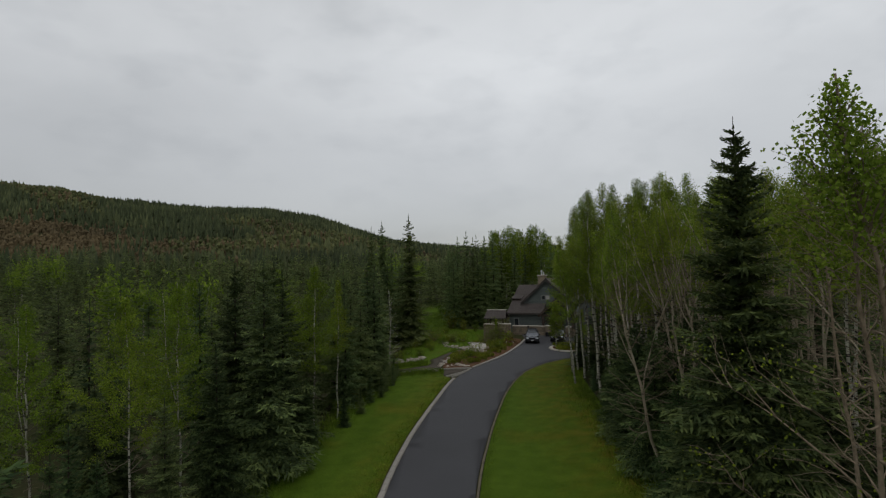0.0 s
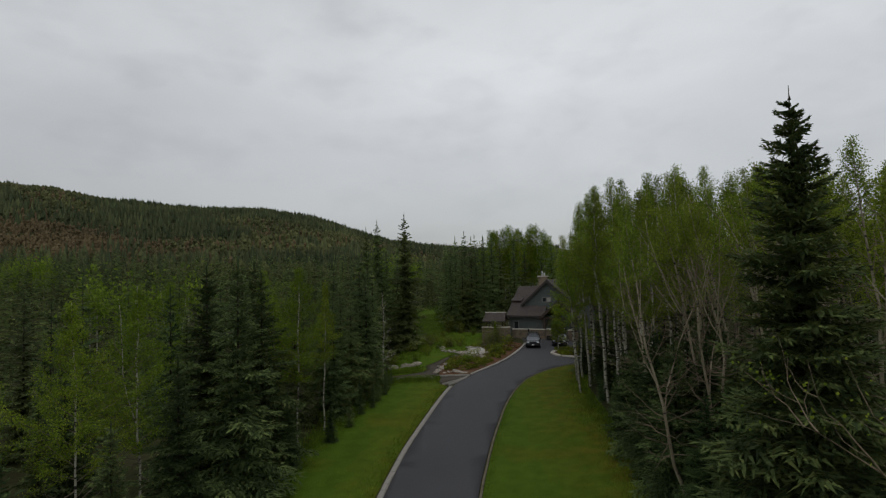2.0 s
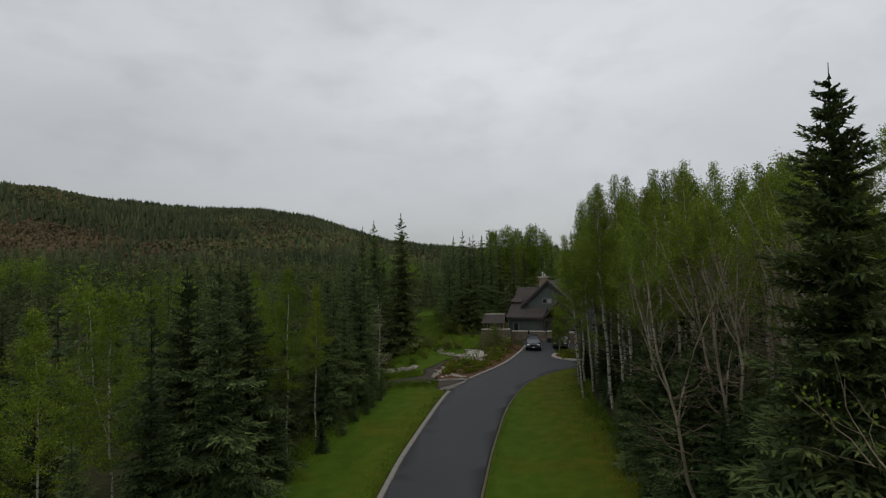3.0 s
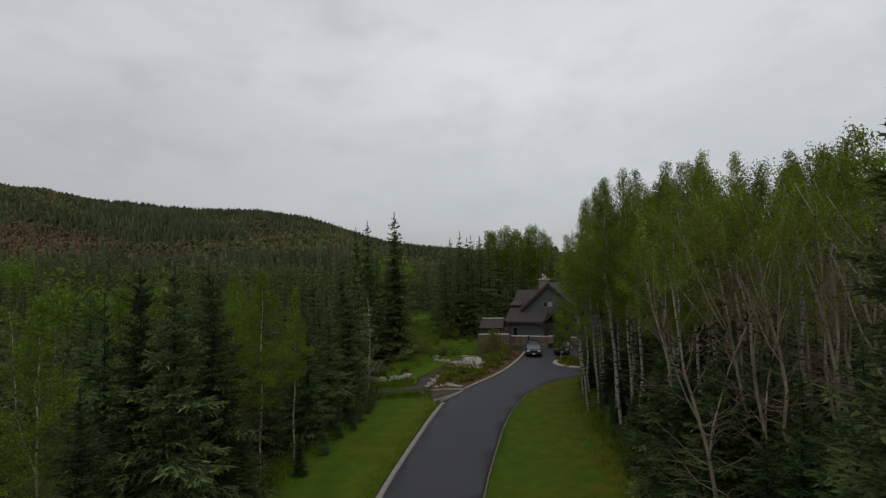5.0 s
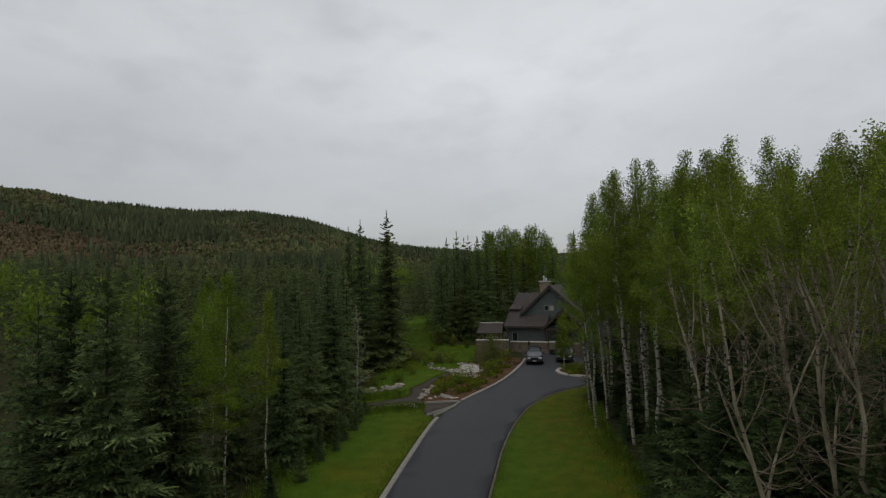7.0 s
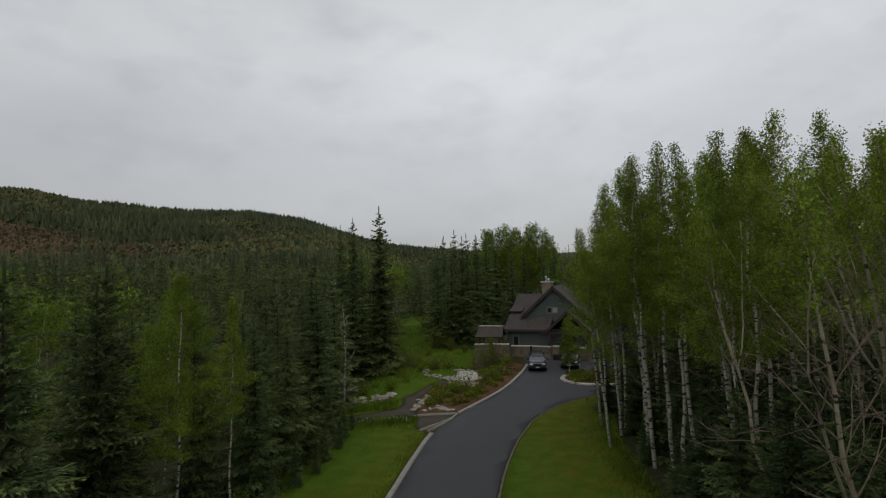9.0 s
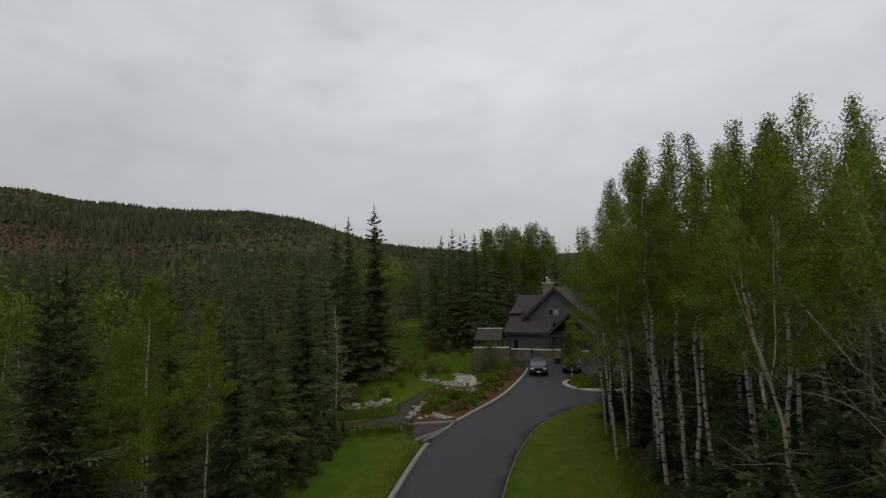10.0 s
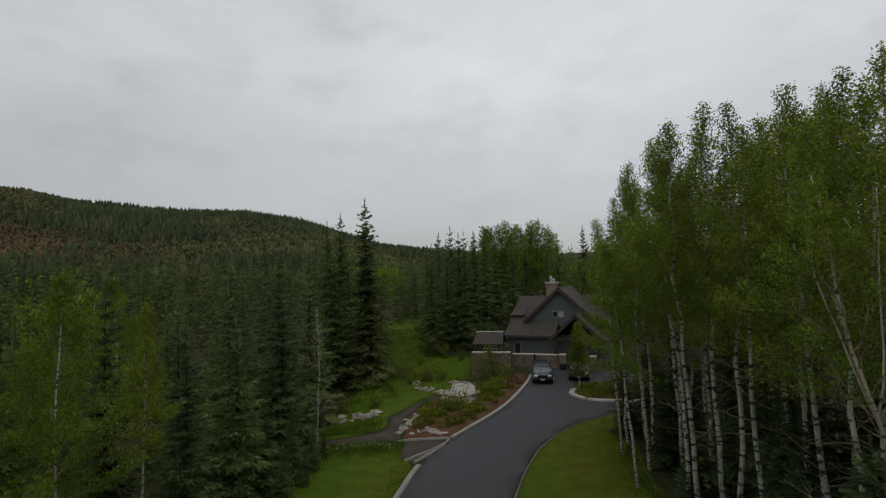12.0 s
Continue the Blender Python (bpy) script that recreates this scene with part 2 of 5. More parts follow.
M_ROOF = rough_mat("brown_shingles", (0.050, 0.043, 0.039), (0.084, 0.073, 0.067), 0.6, 6.0, 0.85, 0.5)
M_TIMBER = rough_mat("dark_timber", (0.034, 0.026, 0.021), (0.068, 0.051, 0.040), 0.9, 9.0, 0.7, 0.3, (1, 1, 0.25))
M_STONE = rough_mat("tan_stone", (0.095, 0.076, 0.053), (0.22, 0.18, 0.13), 1.3, 6.0, 0.85, 0.6, vary=0.25)
M_CAP = rough_mat("pale_cap_stone", (0.34, 0.31, 0.26), (0.50, 0.46, 0.40), 0.8, 9.0, 0.8, 0.3)

# ---- builders ----


def obj(name, verts, faces, material, parent=None, label="", smooth=False):
    me = bpy.data.meshes.new(name)
    me.from_pydata([tuple(v) for v in verts], [], [tuple(f) for f in faces])
    me.materials.append(material)
    if smooth:
        me.polygons.foreach_set("use_smooth", [True] * len(me.polygons))
    me.update()
    ob = new(name, me)
    ob.parent = parent
    return tagged(ob, label)


def part(name, bm, material, parent=None, label="", smooth=False):
    me = bpy.data.meshes.new(name)
    bm.to_mesh(me)
    bm.free()
    me.materials.append(material)
    if smooth:
        me.polygons.foreach_set("use_smooth", [True] * len(me.polygons))
    ob = new(name, me)
    ob.parent = parent
    return tagged(ob, label)


def box(sx, sy, sz, at=(0, 0, 0), bevel=0.0, bm=None, turn=None):
    """A box of that size, its base's middle at `at`."""
    own = bm is None
    bm = bm or bmesh.new()
    m = Matrix.Translation(at) @ (turn or Matrix()) @ Matrix.Translation((0, 0, sz / 2)) @ Matrix.Diagonal((sx, sy, sz, 1))
    geo = bmesh.ops.create_cube(bm, size=1, matrix=m)
    if bevel:
        bmesh.ops.bevel(bm, geom=list({e for v in geo["verts"] for e in v.link_edges}), offset=bevel, segments=1, affect="EDGES")
    return bm


def tube(points, radii, sides=7):
    """Vertices and faces of a tapered tube through the points."""
    vs, fs = [], []
    for i, (p, r) in enumerate(zip(points, radii)):
        a, b = points[max(i - 1, 0)], points[min(i + 1, len(points) - 1)]
        d = (Vector(b) - Vector(a)).normalized()
        u = d.orthogonal().normalized() if abs(d.z) < 0.9 else d.cross(Vector((0, 1, 0))).normalized()
        w = d.cross(u)
        for k in range(sides):
            g = math.tau * k / sides
            vs.append(Vector(p) + r * (math.cos(g) * u + math.sin(g) * w))
    for i in range(len(points) - 1):
        for k in range(sides):
            j = (k + 1) % sides
            fs.append((i * sides + k, i * sides + j, (i + 1) * sides + j, (i + 1) * sides + k))
    fs.append(tuple(range((len(points) - 1) * sides, len(points) * sides)))
    return vs, fs


def join(pieces):
    vs, fs = [], []
    for v, f in pieces:
        k = len(vs)
        vs += v
        fs += [tuple(i + k for i in face) for face in f]
    return vs, fs


# ---- the lie of the land ----
def step(a, b, x):
    u = min(max((x - a) / (b - a), 0.0), 1.0)
    return u * u * (3 - 2 * u)


def road_x(y):
    """Middle of the drive: nearly straight, then it swings to the right."""
    return -1.0 + 0.045 * (y - 28) + 0.0082 * max(y - 28, 0) ** 2 if y < 62 else 9.95 + 0.35 * (y - 62)


CREST = ((-60, 8.2), (-39, 7.45), (-35, 7.4), (-31, 6.5), (-26, 5.95), (-18, 5.85), (-13, 5.1), (-9, 4.0), (-5, 2.9), (0, 2.2), (4, 1.8), (60, 1.8))


def ground(x, y):
    yy = min(max(y, 0.0), 95.0)
    z = -0.74 + 0.02 * yy + 0.000227 * yy * yy + 0.01 * max(y - 95, 0) * (1 if y < 200 else 0) + (1.05 if y >= 200 else 0)
    c = road_x(min(max(y, 5), 66))
    left, right = c - 6.5 - 2.5 * step(52, 60, y) - x, x - c - 4.0 - 14 * step(50, 60, y)
    if left > 0:
        z -= 2.6 * step(0, 26, left) * (1 - 0.5 * step(60, 120, y))
    if right > 0:
        z += 1.2 * step(0, 14, right) + 2.5 * step(14, 60, right)
    z -= 1.0 * math.exp(-((x - 5.2) / 2.0) ** 2 - ((y - 74.6) / 2.6) ** 2)
    r = math.hypot(x, y)
    if r > 120:
        a = math.degrees(math.atan2(x, y))
        if abs(a) < 100:
            crest = 13.9 + 620 * math.tan(radians(float(np.interp(a, [k for k, _ in CREST], [v for _, v in CREST]))))
            z += (crest - z) * step(120, 620, r) ** 0.9 * step(100, 75, abs(a))
        z += step(120, 200, r) * (2.5 * noise.noise((x / 90, y / 90, 3)) + 1.0 * noise.noise((x / 30, y / 30, 7)))
    elif y > 20 and left > 4:
        z += 0.25 * noise.noise((x / 6, y / 6, 1)) * step(4, 8, left)
    return z


def axis(lo, hi, fine, far):
    """Grid lines: fine between lo and hi, then ever wider out to far."""
    xs = [lo + i * fine for i in range(int((hi - lo) / fine) + 1)]
    d, a, b = fine, xs[-1], xs[0]
    while a < far or b > -far:
        d *= 1.16
        if a < far:
            a += d
            xs.append(a)
        if b > -far:
            b -= d
            xs.insert(0, b)
    return xs


gx, gy = axis(-34, 40, 1.25, 2600), axis(4, 100, 1.25, 2600)
obj("ground", [(x, y, ground(x, y)) for y in gy for x in gx],
    [(j * len(gx) + i, j * len(gx) + i + 1, (j + 1) * len(gx) + i + 1, (j + 1) * len(gx) + i) for j in range(len(gy) - 1) for i in range(len(gx) - 1)],
    M_FLOOR, None, "dark forest floor of moss, needles and low growth", True)
tagged(bpy.data.objects["ground"], "", "ground", "", "structure")


def sheet(name, outline, lift, material, label, category, cell=1.25, kind="structure", thick=0.12):
    """A sheet that follows the ground inside an outline, with a rim."""
    bm = bmesh.new()
    bm.faces.new([bm.verts.new((x, y, 0)) for x, y in outline])
    for ax in (0, 1):
        lo, hi = min(p[ax] for p in outline), max(p[ax] for p in outline)
        k = math.ceil(lo / cell)
        while k * cell < hi:
            co, no = [0, 0, 0], [0, 0, 0]
            co[ax], no[ax] = k * cell, 1
            bmesh.ops.bisect_plane(bm, geom=bm.faces[:] + bm.edges[:] + bm.verts[:], plane_co=co, plane_no=no)
            k += 1
    for v in bm.verts:
        v.co.z = ground(v.co.x, v.co.y) + lift
    rim = bmesh.ops.extrude_edge_only(bm, edges=[e for e in bm.edges if e.is_boundary])
    for v in rim["geom"]:
        if isinstance(v, bmesh.types.BMVert):
            v.co.z -= thick
    bmesh.ops.recalc_face_normals(bm, faces=bm.faces[:])
    ob = part(name, bm, material, None, label, True)
    return tagged(ob, "", category, "", kind)


EDGES = {-1: ((-40, -6.4), (10, -4.2), (20, -3.62), (27, -3.2), (30.7, -2.95), (37, -2.19), (43.7, -0.98), (48.3, -0.1), (52.4, 0.82), (54.3, 1.5), (56.4, 2.65), (58, 3.75), (59.7, 4.85), (62, 6.3), (64.2, 7.4), (67.9, 8.9), (71.3, 10.15), (75, 11.2)),
         1: ((-40, -1.7), (10, 0.05), (20, 0.58), (26.8, 1.18), (31.2, 1.74), (38.3, 2.99), (45.7, 4.56), (48, 5.2), (51.8, 6.4), (56, 8.5))}


def edge_x(side, y):
    """Where the drive's left (-1) or right (1) edge runs, its bends eased."""
    ys, xs = zip(*EDGES[side])
    return sum(float(np.interp(y + d, ys, xs)) for d in (-1.6, -0.8, 0, 0.8, 1.6)) / 5


def edge(side, y, off=0.0):
    """A point beside the drive's left (-1) or right (1) edge, off metres outside it."""
    s = edge_x(side, y + 0.5) - edge_x(side, y - 0.5)
    k = math.hypot(1, s)
    return edge_x(side, y) + side * off / k, y - side * off * s / k


def line(side, y0, y1, off=0.0, n=30):
    return [edge(side, y0 + (y1 - y0) * i / n, off) for i in range(n + 1)]


# the drive, with its turning circle before the house
RIGHT_EDGE = line(1, -40, 52, 0, 60) + [(7.5, 54.3), (8.8, 56.3), (10.3, 58.1), (11.9, 59.45), (14.3, 60.9), (17, 61.6), (19.5, 62.4), (21, 66)]
COURT = [(20.5, 72), (18, 74.3), (13.6, 76.2), (10.5, 78.0), (10.5, 72.8)]
LEFT_EDGE = line(-1, 71, -40, 0, 74)
sheet("road", RIGHT_EDGE + COURT + LEFT_EDGE, 0.05, M_ASPHALT, "smooth dark grey asphalt drive", "driveway")
LAWN_R = [edge(1, y, 0.22) for y in np.linspace(51.5, -30, 44)] + [(6.4, -30), (6.6, 10), (8.6, 20), (9.8, 27), (10.4, 35), (11.0, 43), (11.6, 49), (12.7, 54), (14.2, 58.6), (14.6, 60.6), (12.1, 59.2), (10.5, 57.9), (9.0, 56.1), (7.7, 54.1)]
sheet("lawn", LAWN_R, 0.07, M_GRASS_R, "mown green lawn with yellowing patches beside the drive", "lawn")
LAWN_L = [edge(-1, y, 0.42) for y in np.linspace(-30, 52.0, 54)] + [(0.1, 52.75), (-0.25, 53.2), (-0.75, 55.0), (-1.8, 55.75), (-3.2, 55.95), (-4.6, 56.3), (-6.6, 56.9), (-6.4, 51), (-7.2, 46), (-8.4, 40), (-9.6, 30), (-9.8, 10), (-9.8, -30)]
sheet("lawn", LAWN_L, 0.06, M_GRASS, "mown green lawn bank with dry yellow tips", "lawn")
# garden ground: gravel path, mulch bed, rough grass towards the meadow
PATH = [(2.4, 56.2), (0.9, 56.35), (-0.6, 56.1), (-0.55, 58.6), (-0.6, 61.1), (-0.1, 62.6), (0.5, 64.2), (1.2, 65.4), (1.8, 66.6), (1.4, 66.9), (0.6, 65.6), (-0.2, 64.2), (-1.05, 62.4), (-1.6, 61.7), (-1.45, 59.7), (-1.75, 58.5), (-2.8, 57.9), (-3.9, 57.5), (-5.6, 57.2), (-5.5, 56.6), (-3.6, 56.5), (-2.2, 56.4), (-0.85, 55.9), (-0.2, 53.2), (0.6, 53.9), (1.3, 54.5), (2.1, 55.5)]
sheet("path", PATH, 0.03, M_GRAVEL, "grey gravel garden path", "path")
BED = [(2.9, 56.9), (0.9, 56.7), (-0.4, 56.4), (-0.35, 58.6), (-0.4, 61.0), (0.1, 62.5), (0.7, 64.1), (1.4, 65.3), (2.0, 66.6), (3.4, 70), (5.2, 74.2), (8.8, 74.1), (9.9, 72.8)] + [edge(-1, y, 0.3) for y in np.linspace(70.8, 57.3, 14)]
sheet("flower_bed", BED, 0.08, M_MULCH, "planting bed of red-brown bark mulch", "flower bed")
ROUGH = [(-7, 58.2), (-5.6, 57.6), (-3.9, 57.9), (-2.8, 58.3), (-1.95, 58.8), (-1.7, 59.8), (-1.85, 61.8), (-1.25, 62.7), (-0.4, 64.4), (0.4, 65.8), (1.2, 67.1), (1.8, 67.2), (3.3, 70.2), (5.2, 74.8), (5.6, 82), (1.0, 84), (0.5, 100), (1.5, 135), (-8, 135), (-6.5, 100), (-5.2, 80), (-5.2, 70), (-6, 63)]
sheet("meadow", ROUGH, 0.025, M_MEADOW, "rough green grass clearing behind the garden", "meadow")

sheet("lawn", [(0.4, 73.0), (3.0, 73.8), (5.0, 75.4), (5.2, 80.5), (2.5, 79.8), (0.6, 77.4)], 0.06, M_MEADOW, "small mown lawn below the garden wall", "lawn")

# ---- kerbs and verges ----


def strip(name, line_, w, h, material, label, category, lift=0.0):
    """A low edging of width w and height h along a line on the ground."""
    vs, fs = [], []
    for i, (x, y) in enumerate(line_):
        a, b = line_[max(i - 1, 0)], line_[min(i + 1, len(line_) - 1)]
        d = Vector((b[0] - a[0], b[1] - a[1], 0)).normalized()
        nx, ny = -d.y, d.x
        j = 0.02 * noise.noise((x * 2, y * 2, 5))
        for o, z in ((w / 2, -0.15), (w / 2 - 0.02 + j, h), (-w / 2 + 0.02 + j, h), (-w / 2, -0.15)):
            px, py = x + nx * o, y + ny * o
            vs.append((px, py, ground(px, py) + lift + z))
    for i in range(len(line_) - 1):
        for k in range(3):
            fs.append((4 * i + k, 4 * i + k + 1, 4 * i + 5 + k, 4 * i + 4 + k))
    fs += [(0, 1, 2, 3), tuple(4 * (len(line_) - 1) + k for k in (3, 2, 1, 0))]
    return tagged(obj(name, vs, fs, material, None, label), "", category, "", "structure")


strip("verge", line(-1, -40, 52.4, 0.17, 110), 0.36, 0.045, M_VERGE, "pale gravel edging along the drive", "kerb")
strip("verge", line(1, -40, 51.8, 0.12, 104) + [(7.62, 54.2), (8.9, 56.2), (10.4, 58.0), (12.0, 59.3), (14.3, 60.75)], 0.16, 0.055, M_SOIL, "thin edge of bare soil along the drive", "kerb")


def stone_kerb(line_, w, h, label):
    """A kerb of single blocks laid end to end along a line."""
    kerb = new("kerb")
    pts = [Vector((x, y, 0)) for x, y in line_]
    shared = []
    rg = random.Random(8)
    for k in range(5):
        bm = box(1, 1, 1, (0, 0, -0.5), 0.05)
        for v in bm.verts:
            v.co += Vector((rg.uniform(-1, 1), rg.uniform(-1, 1), rg.uniform(-1, 1))) * 0.035
        me = bpy.data.meshes.new("kerb_stone")
        bm.to_mesh(me)
        bm.free()
        me.materials.append(M_KERB)
        shared.append(me)
    for a, b in zip(pts[:-1], pts[1:]):
        d = b - a
        n = max(1, round(d.length / 0.62))
        for k in range(n):
            p = a + d * ((k + 0.5) / n)
            slope = math.degrees(math.atan2(ground(b.x, b.y) - ground(a.x, a.y), d.length))
            ob = new("kerb_stone", rg.choice(shared))
            ob.parent = kerb
            ob.matrix_basis = Matrix.Translation((p.x, p.y, ground(p.x, p.y) + h / 2 - 0.08)) @ pose(0, 0, 0, 0, -slope, math.degrees(math.atan2(d.y, d.x)) + rg.uniform(-2, 2)) @ Matrix.Diagonal((d.length / n - 0.02, w * rg.uniform(0.9, 1.1), h + 0.16, 1))
    return tagged(kerb, label, "kerb", "", "structure")


stone_kerb(line(-1, 56.5, 71, 0.15, 14) + [(10.35, 72.8)], 0.26, 0.15, "kerb of pale stone blocks beside the flower bed")
stone_kerb(line(-1, 16, 52.3, 0.17, 46), 0.24, 0.09, "rough edging of pale stones along the drive")
strip("kerb", [(2.5, 56.55), (1.77, 56.5), (0.9, 56.5), (0.0, 56.4), (-0.8, 56.13)], 0.14, 0.13, M_KERB, "pale stone edging of the garden path", "kerb")
strip("kerb", [(2.2, 55.3), (1.6, 54.3), (0.96, 53.41), (0.45, 52.72)], 0.14, 0.13, M_KERB, "pale stone edging of the garden path", "kerb")
strip("kerb", [(2.5, 56.2), (2.1, 55.4), (1.27, 54.31), (0.63, 53.72), (-0.09, 52.93)], 0.14, 0.13, M_KERB, "pale stone edging of the garden path", "kerb")
ISLAND = [(13.6, 67.6), (12.75, 66.9), (12.4, 66.0), (12.55, 65.1), (13.1, 64.3), (14, 63.7), (15.5, 63.3), (17, 63.2), (18.4, 63.6)]
strip("kerb", ISLAND, 0.42, 0.16, M_CAP, "white concrete kerb round the planted island", "kerb", 0.02)
sheet("island_bed", ISLAND + [(19, 65), (18.6, 68), (16, 69)], 0.10, M_MULCH, "planted island of mulch in the turning circle", "flower bed")

# ---- trees ----


def blades(centres, dirs, sides, length, width, corners=3):
    """Pointed blades: of four corners (base, two shoulders, tip) or of three (broad base, tip)."""
    c, d, s = (np.asarray(v, float) for v in (centres, dirs, sides))
    ln, wd = np.asarray(length, float).reshape(-1, 1), np.asarray(width, float).reshape(-1, 1)
    v = np.empty((len(c), corners, 3))
    if corners == 3:
        v[:, 0], v[:, 1], v[:, 2] = c - s * wd / 2, c + s * wd / 2, c + d * ln
    else:
        v[:, 0], v[:, 2] = c, c + d * ln
        v[:, 1], v[:, 3] = c + d * ln * 0.5 + s * wd / 2, c + d * ln * 0.5 - s * wd / 2
    return v


def blade_mesh(name, v, materials, index=None):
    me = bpy.data.meshes.new(name)
    n, k = v.shape[:2]
    me.vertices.add(k * n)
    me.vertices.foreach_set("co", np.ascontiguousarray(v, dtype=np.float32).ravel())
    me.loops.add(k * n)
    me.loops.foreach_set("vertex_index", np.arange(k * n, dtype=np.int32))
    me.polygons.add(n)
    me.polygons.foreach_set("loop_start", np.arange(0, k * n, k, dtype=np.int32))
    for m in materials:
        me.materials.append(m)
    if index is not None:
        me.polygons.foreach_set("material_index", np.asarray(index, dtype=np.int32))
    me.update(calc_edges=True)
    return me


def unit(v):
    v = np.asarray(v, float)
    return v / np.maximum(np.linalg.norm(v, axis=-1, keepdims=True), 1e-9)


def bough(rng, n, split=1):
    """One spruce bough of length 1 along x: drooping side sprays, each of `split` tufts, hanging twigs and upright new
    tips.
    Rows of: place, way, across, length, width, paler tone for new growth and lit tops."""
    rows = []

    def put(c, d, s, ln, w, t):
        rows.append((*c, *d, *s, ln, w, t))

    for j in range(n):
        s = (j + rng.uniform(0.35, 0.85)) / n
        z = -0.20 * s * s + 0.13 * s ** 4
        y = 0.03 * rng.uniform(-1, 1)
        side = 0.40 * min(1.0, 0.35 + 3.2 * s) * (1 - s) ** 0.55 + 0.07
        for sg in (-1, 1):
            droop = rng.uniform(-0.62, -0.10)
            way = Vector((rng.uniform(0.45, 0.9), sg * rng.uniform(0.6, 1.0), droop)).normalized()
            long = side * rng.uniform(0.8, 1.25)
            for q in range(split):
                at = Vector((s, y, z)) + way * (long * q / split)
                turn = Vector((rng.uniform(-1, 1), rng.uniform(-1, 1), rng.uniform(-1, 1))) * (0.35 if split > 1 else 0)
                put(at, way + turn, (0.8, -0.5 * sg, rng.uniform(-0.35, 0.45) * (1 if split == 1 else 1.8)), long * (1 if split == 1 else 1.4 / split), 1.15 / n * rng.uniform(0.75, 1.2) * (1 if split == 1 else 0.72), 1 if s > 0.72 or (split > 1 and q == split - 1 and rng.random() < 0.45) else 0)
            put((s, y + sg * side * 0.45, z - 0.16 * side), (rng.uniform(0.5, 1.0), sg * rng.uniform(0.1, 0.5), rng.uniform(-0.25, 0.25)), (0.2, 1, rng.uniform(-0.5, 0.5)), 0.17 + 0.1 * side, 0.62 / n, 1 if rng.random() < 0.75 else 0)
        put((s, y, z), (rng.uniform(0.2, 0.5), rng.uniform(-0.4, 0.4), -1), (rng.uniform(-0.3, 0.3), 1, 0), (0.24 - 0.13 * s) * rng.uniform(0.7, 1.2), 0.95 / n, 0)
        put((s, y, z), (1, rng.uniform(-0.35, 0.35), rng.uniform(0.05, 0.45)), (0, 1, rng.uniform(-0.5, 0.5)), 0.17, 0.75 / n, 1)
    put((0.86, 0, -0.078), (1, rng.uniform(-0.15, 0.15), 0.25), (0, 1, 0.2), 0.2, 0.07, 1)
    return np.array(rows)


def spruce_crown(rng, H, R, whorls, branches, n, low=0.05, power=0.85, ragged=0.2, core=0.2, spire=1.0, split=1, widest=0.4):
    """Boughs in loose whorls round the stem, over a dark inside of old needles."""
    full = [bough(rng, n, split) for _ in range(5)]
    small = [bough(rng, max(2, (n + 1) // 2), max(1, split - 1)) for _ in range(4)]
    out = []

    def stand(b, r, a, pitch, z0):
        ca, sa, cp, sp = math.cos(a), math.sin(a), math.cos(pitch), math.sin(pitch)
        m = np.array(((ca * cp, -sa, -ca * sp), (sa * cp, ca, -sa * sp), (sp, 0, cp)))
        q = b.copy()
        q[:, 0:3] = (b[:, 0:3] * r) @ m.T + (0, 0, z0)
        q[:, 3:6], q[:, 6:9] = b[:, 3:6] @ m.T, b[:, 6:9] @ m.T
        q[:, 9] = np.minimum(b[:, 9] * r + 0.03, 9 if split == 1 or len(b) == 1 else 0.44)
        q[:, 10] = np.minimum(b[:, 10] * max(r, 0.45) + 0.012, widest * (1 if len(b) > 1 else 9))
        out.append(q)

    for i in range(whorls):
        u0 = low + (0.975 - low) * (i / whorls) ** 0.94
        m = max(4, int(branches * (0.6 + 0.45 * (1 - u0))))
        a0 = rng.uniform(0, 6.28)
        lush = rng.uniform(1 - ragged, 1 + 0.5 * ragged)
        for k in range(m):
            u = min(max(u0 + rng.uniform(-0.5, 0.5) / whorls, low), 0.985)
            r = (R * (1 - u) ** power * lush + core * min(1.0, 7 * (1 - u) + 0.3)) * rng.uniform(0.68, 1.12)
            pitch = math.radians(-13 + 48 * u ** 1.4 + rng.uniform(-9, 9))
            b = rng.choice(full if r > 0.42 * R else small)
            stand(b, r, a0 + math.tau * k / m + rng.uniform(-0.28, 0.28), pitch, H * u)
        inner = np.array([(0, 0, 0, 1, 0, rng.uniform(-0.9, 0.3), 0, 1, rng.uniform(-0.6, 0.6), 0.62, 0.5, 0)])
        for k in range(4):
            stand(inner, R * (1 - u0) ** power * 0.85 + 0.1, a0 + 1.57 * k + 0.4, 0.0, H * u0)
    b = np.concatenate(out)
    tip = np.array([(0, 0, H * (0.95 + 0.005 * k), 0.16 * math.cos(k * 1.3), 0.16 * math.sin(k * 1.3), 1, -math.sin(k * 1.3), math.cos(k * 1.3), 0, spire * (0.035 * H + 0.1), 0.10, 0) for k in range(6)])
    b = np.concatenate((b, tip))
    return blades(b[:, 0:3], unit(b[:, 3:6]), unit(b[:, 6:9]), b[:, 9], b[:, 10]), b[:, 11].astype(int)


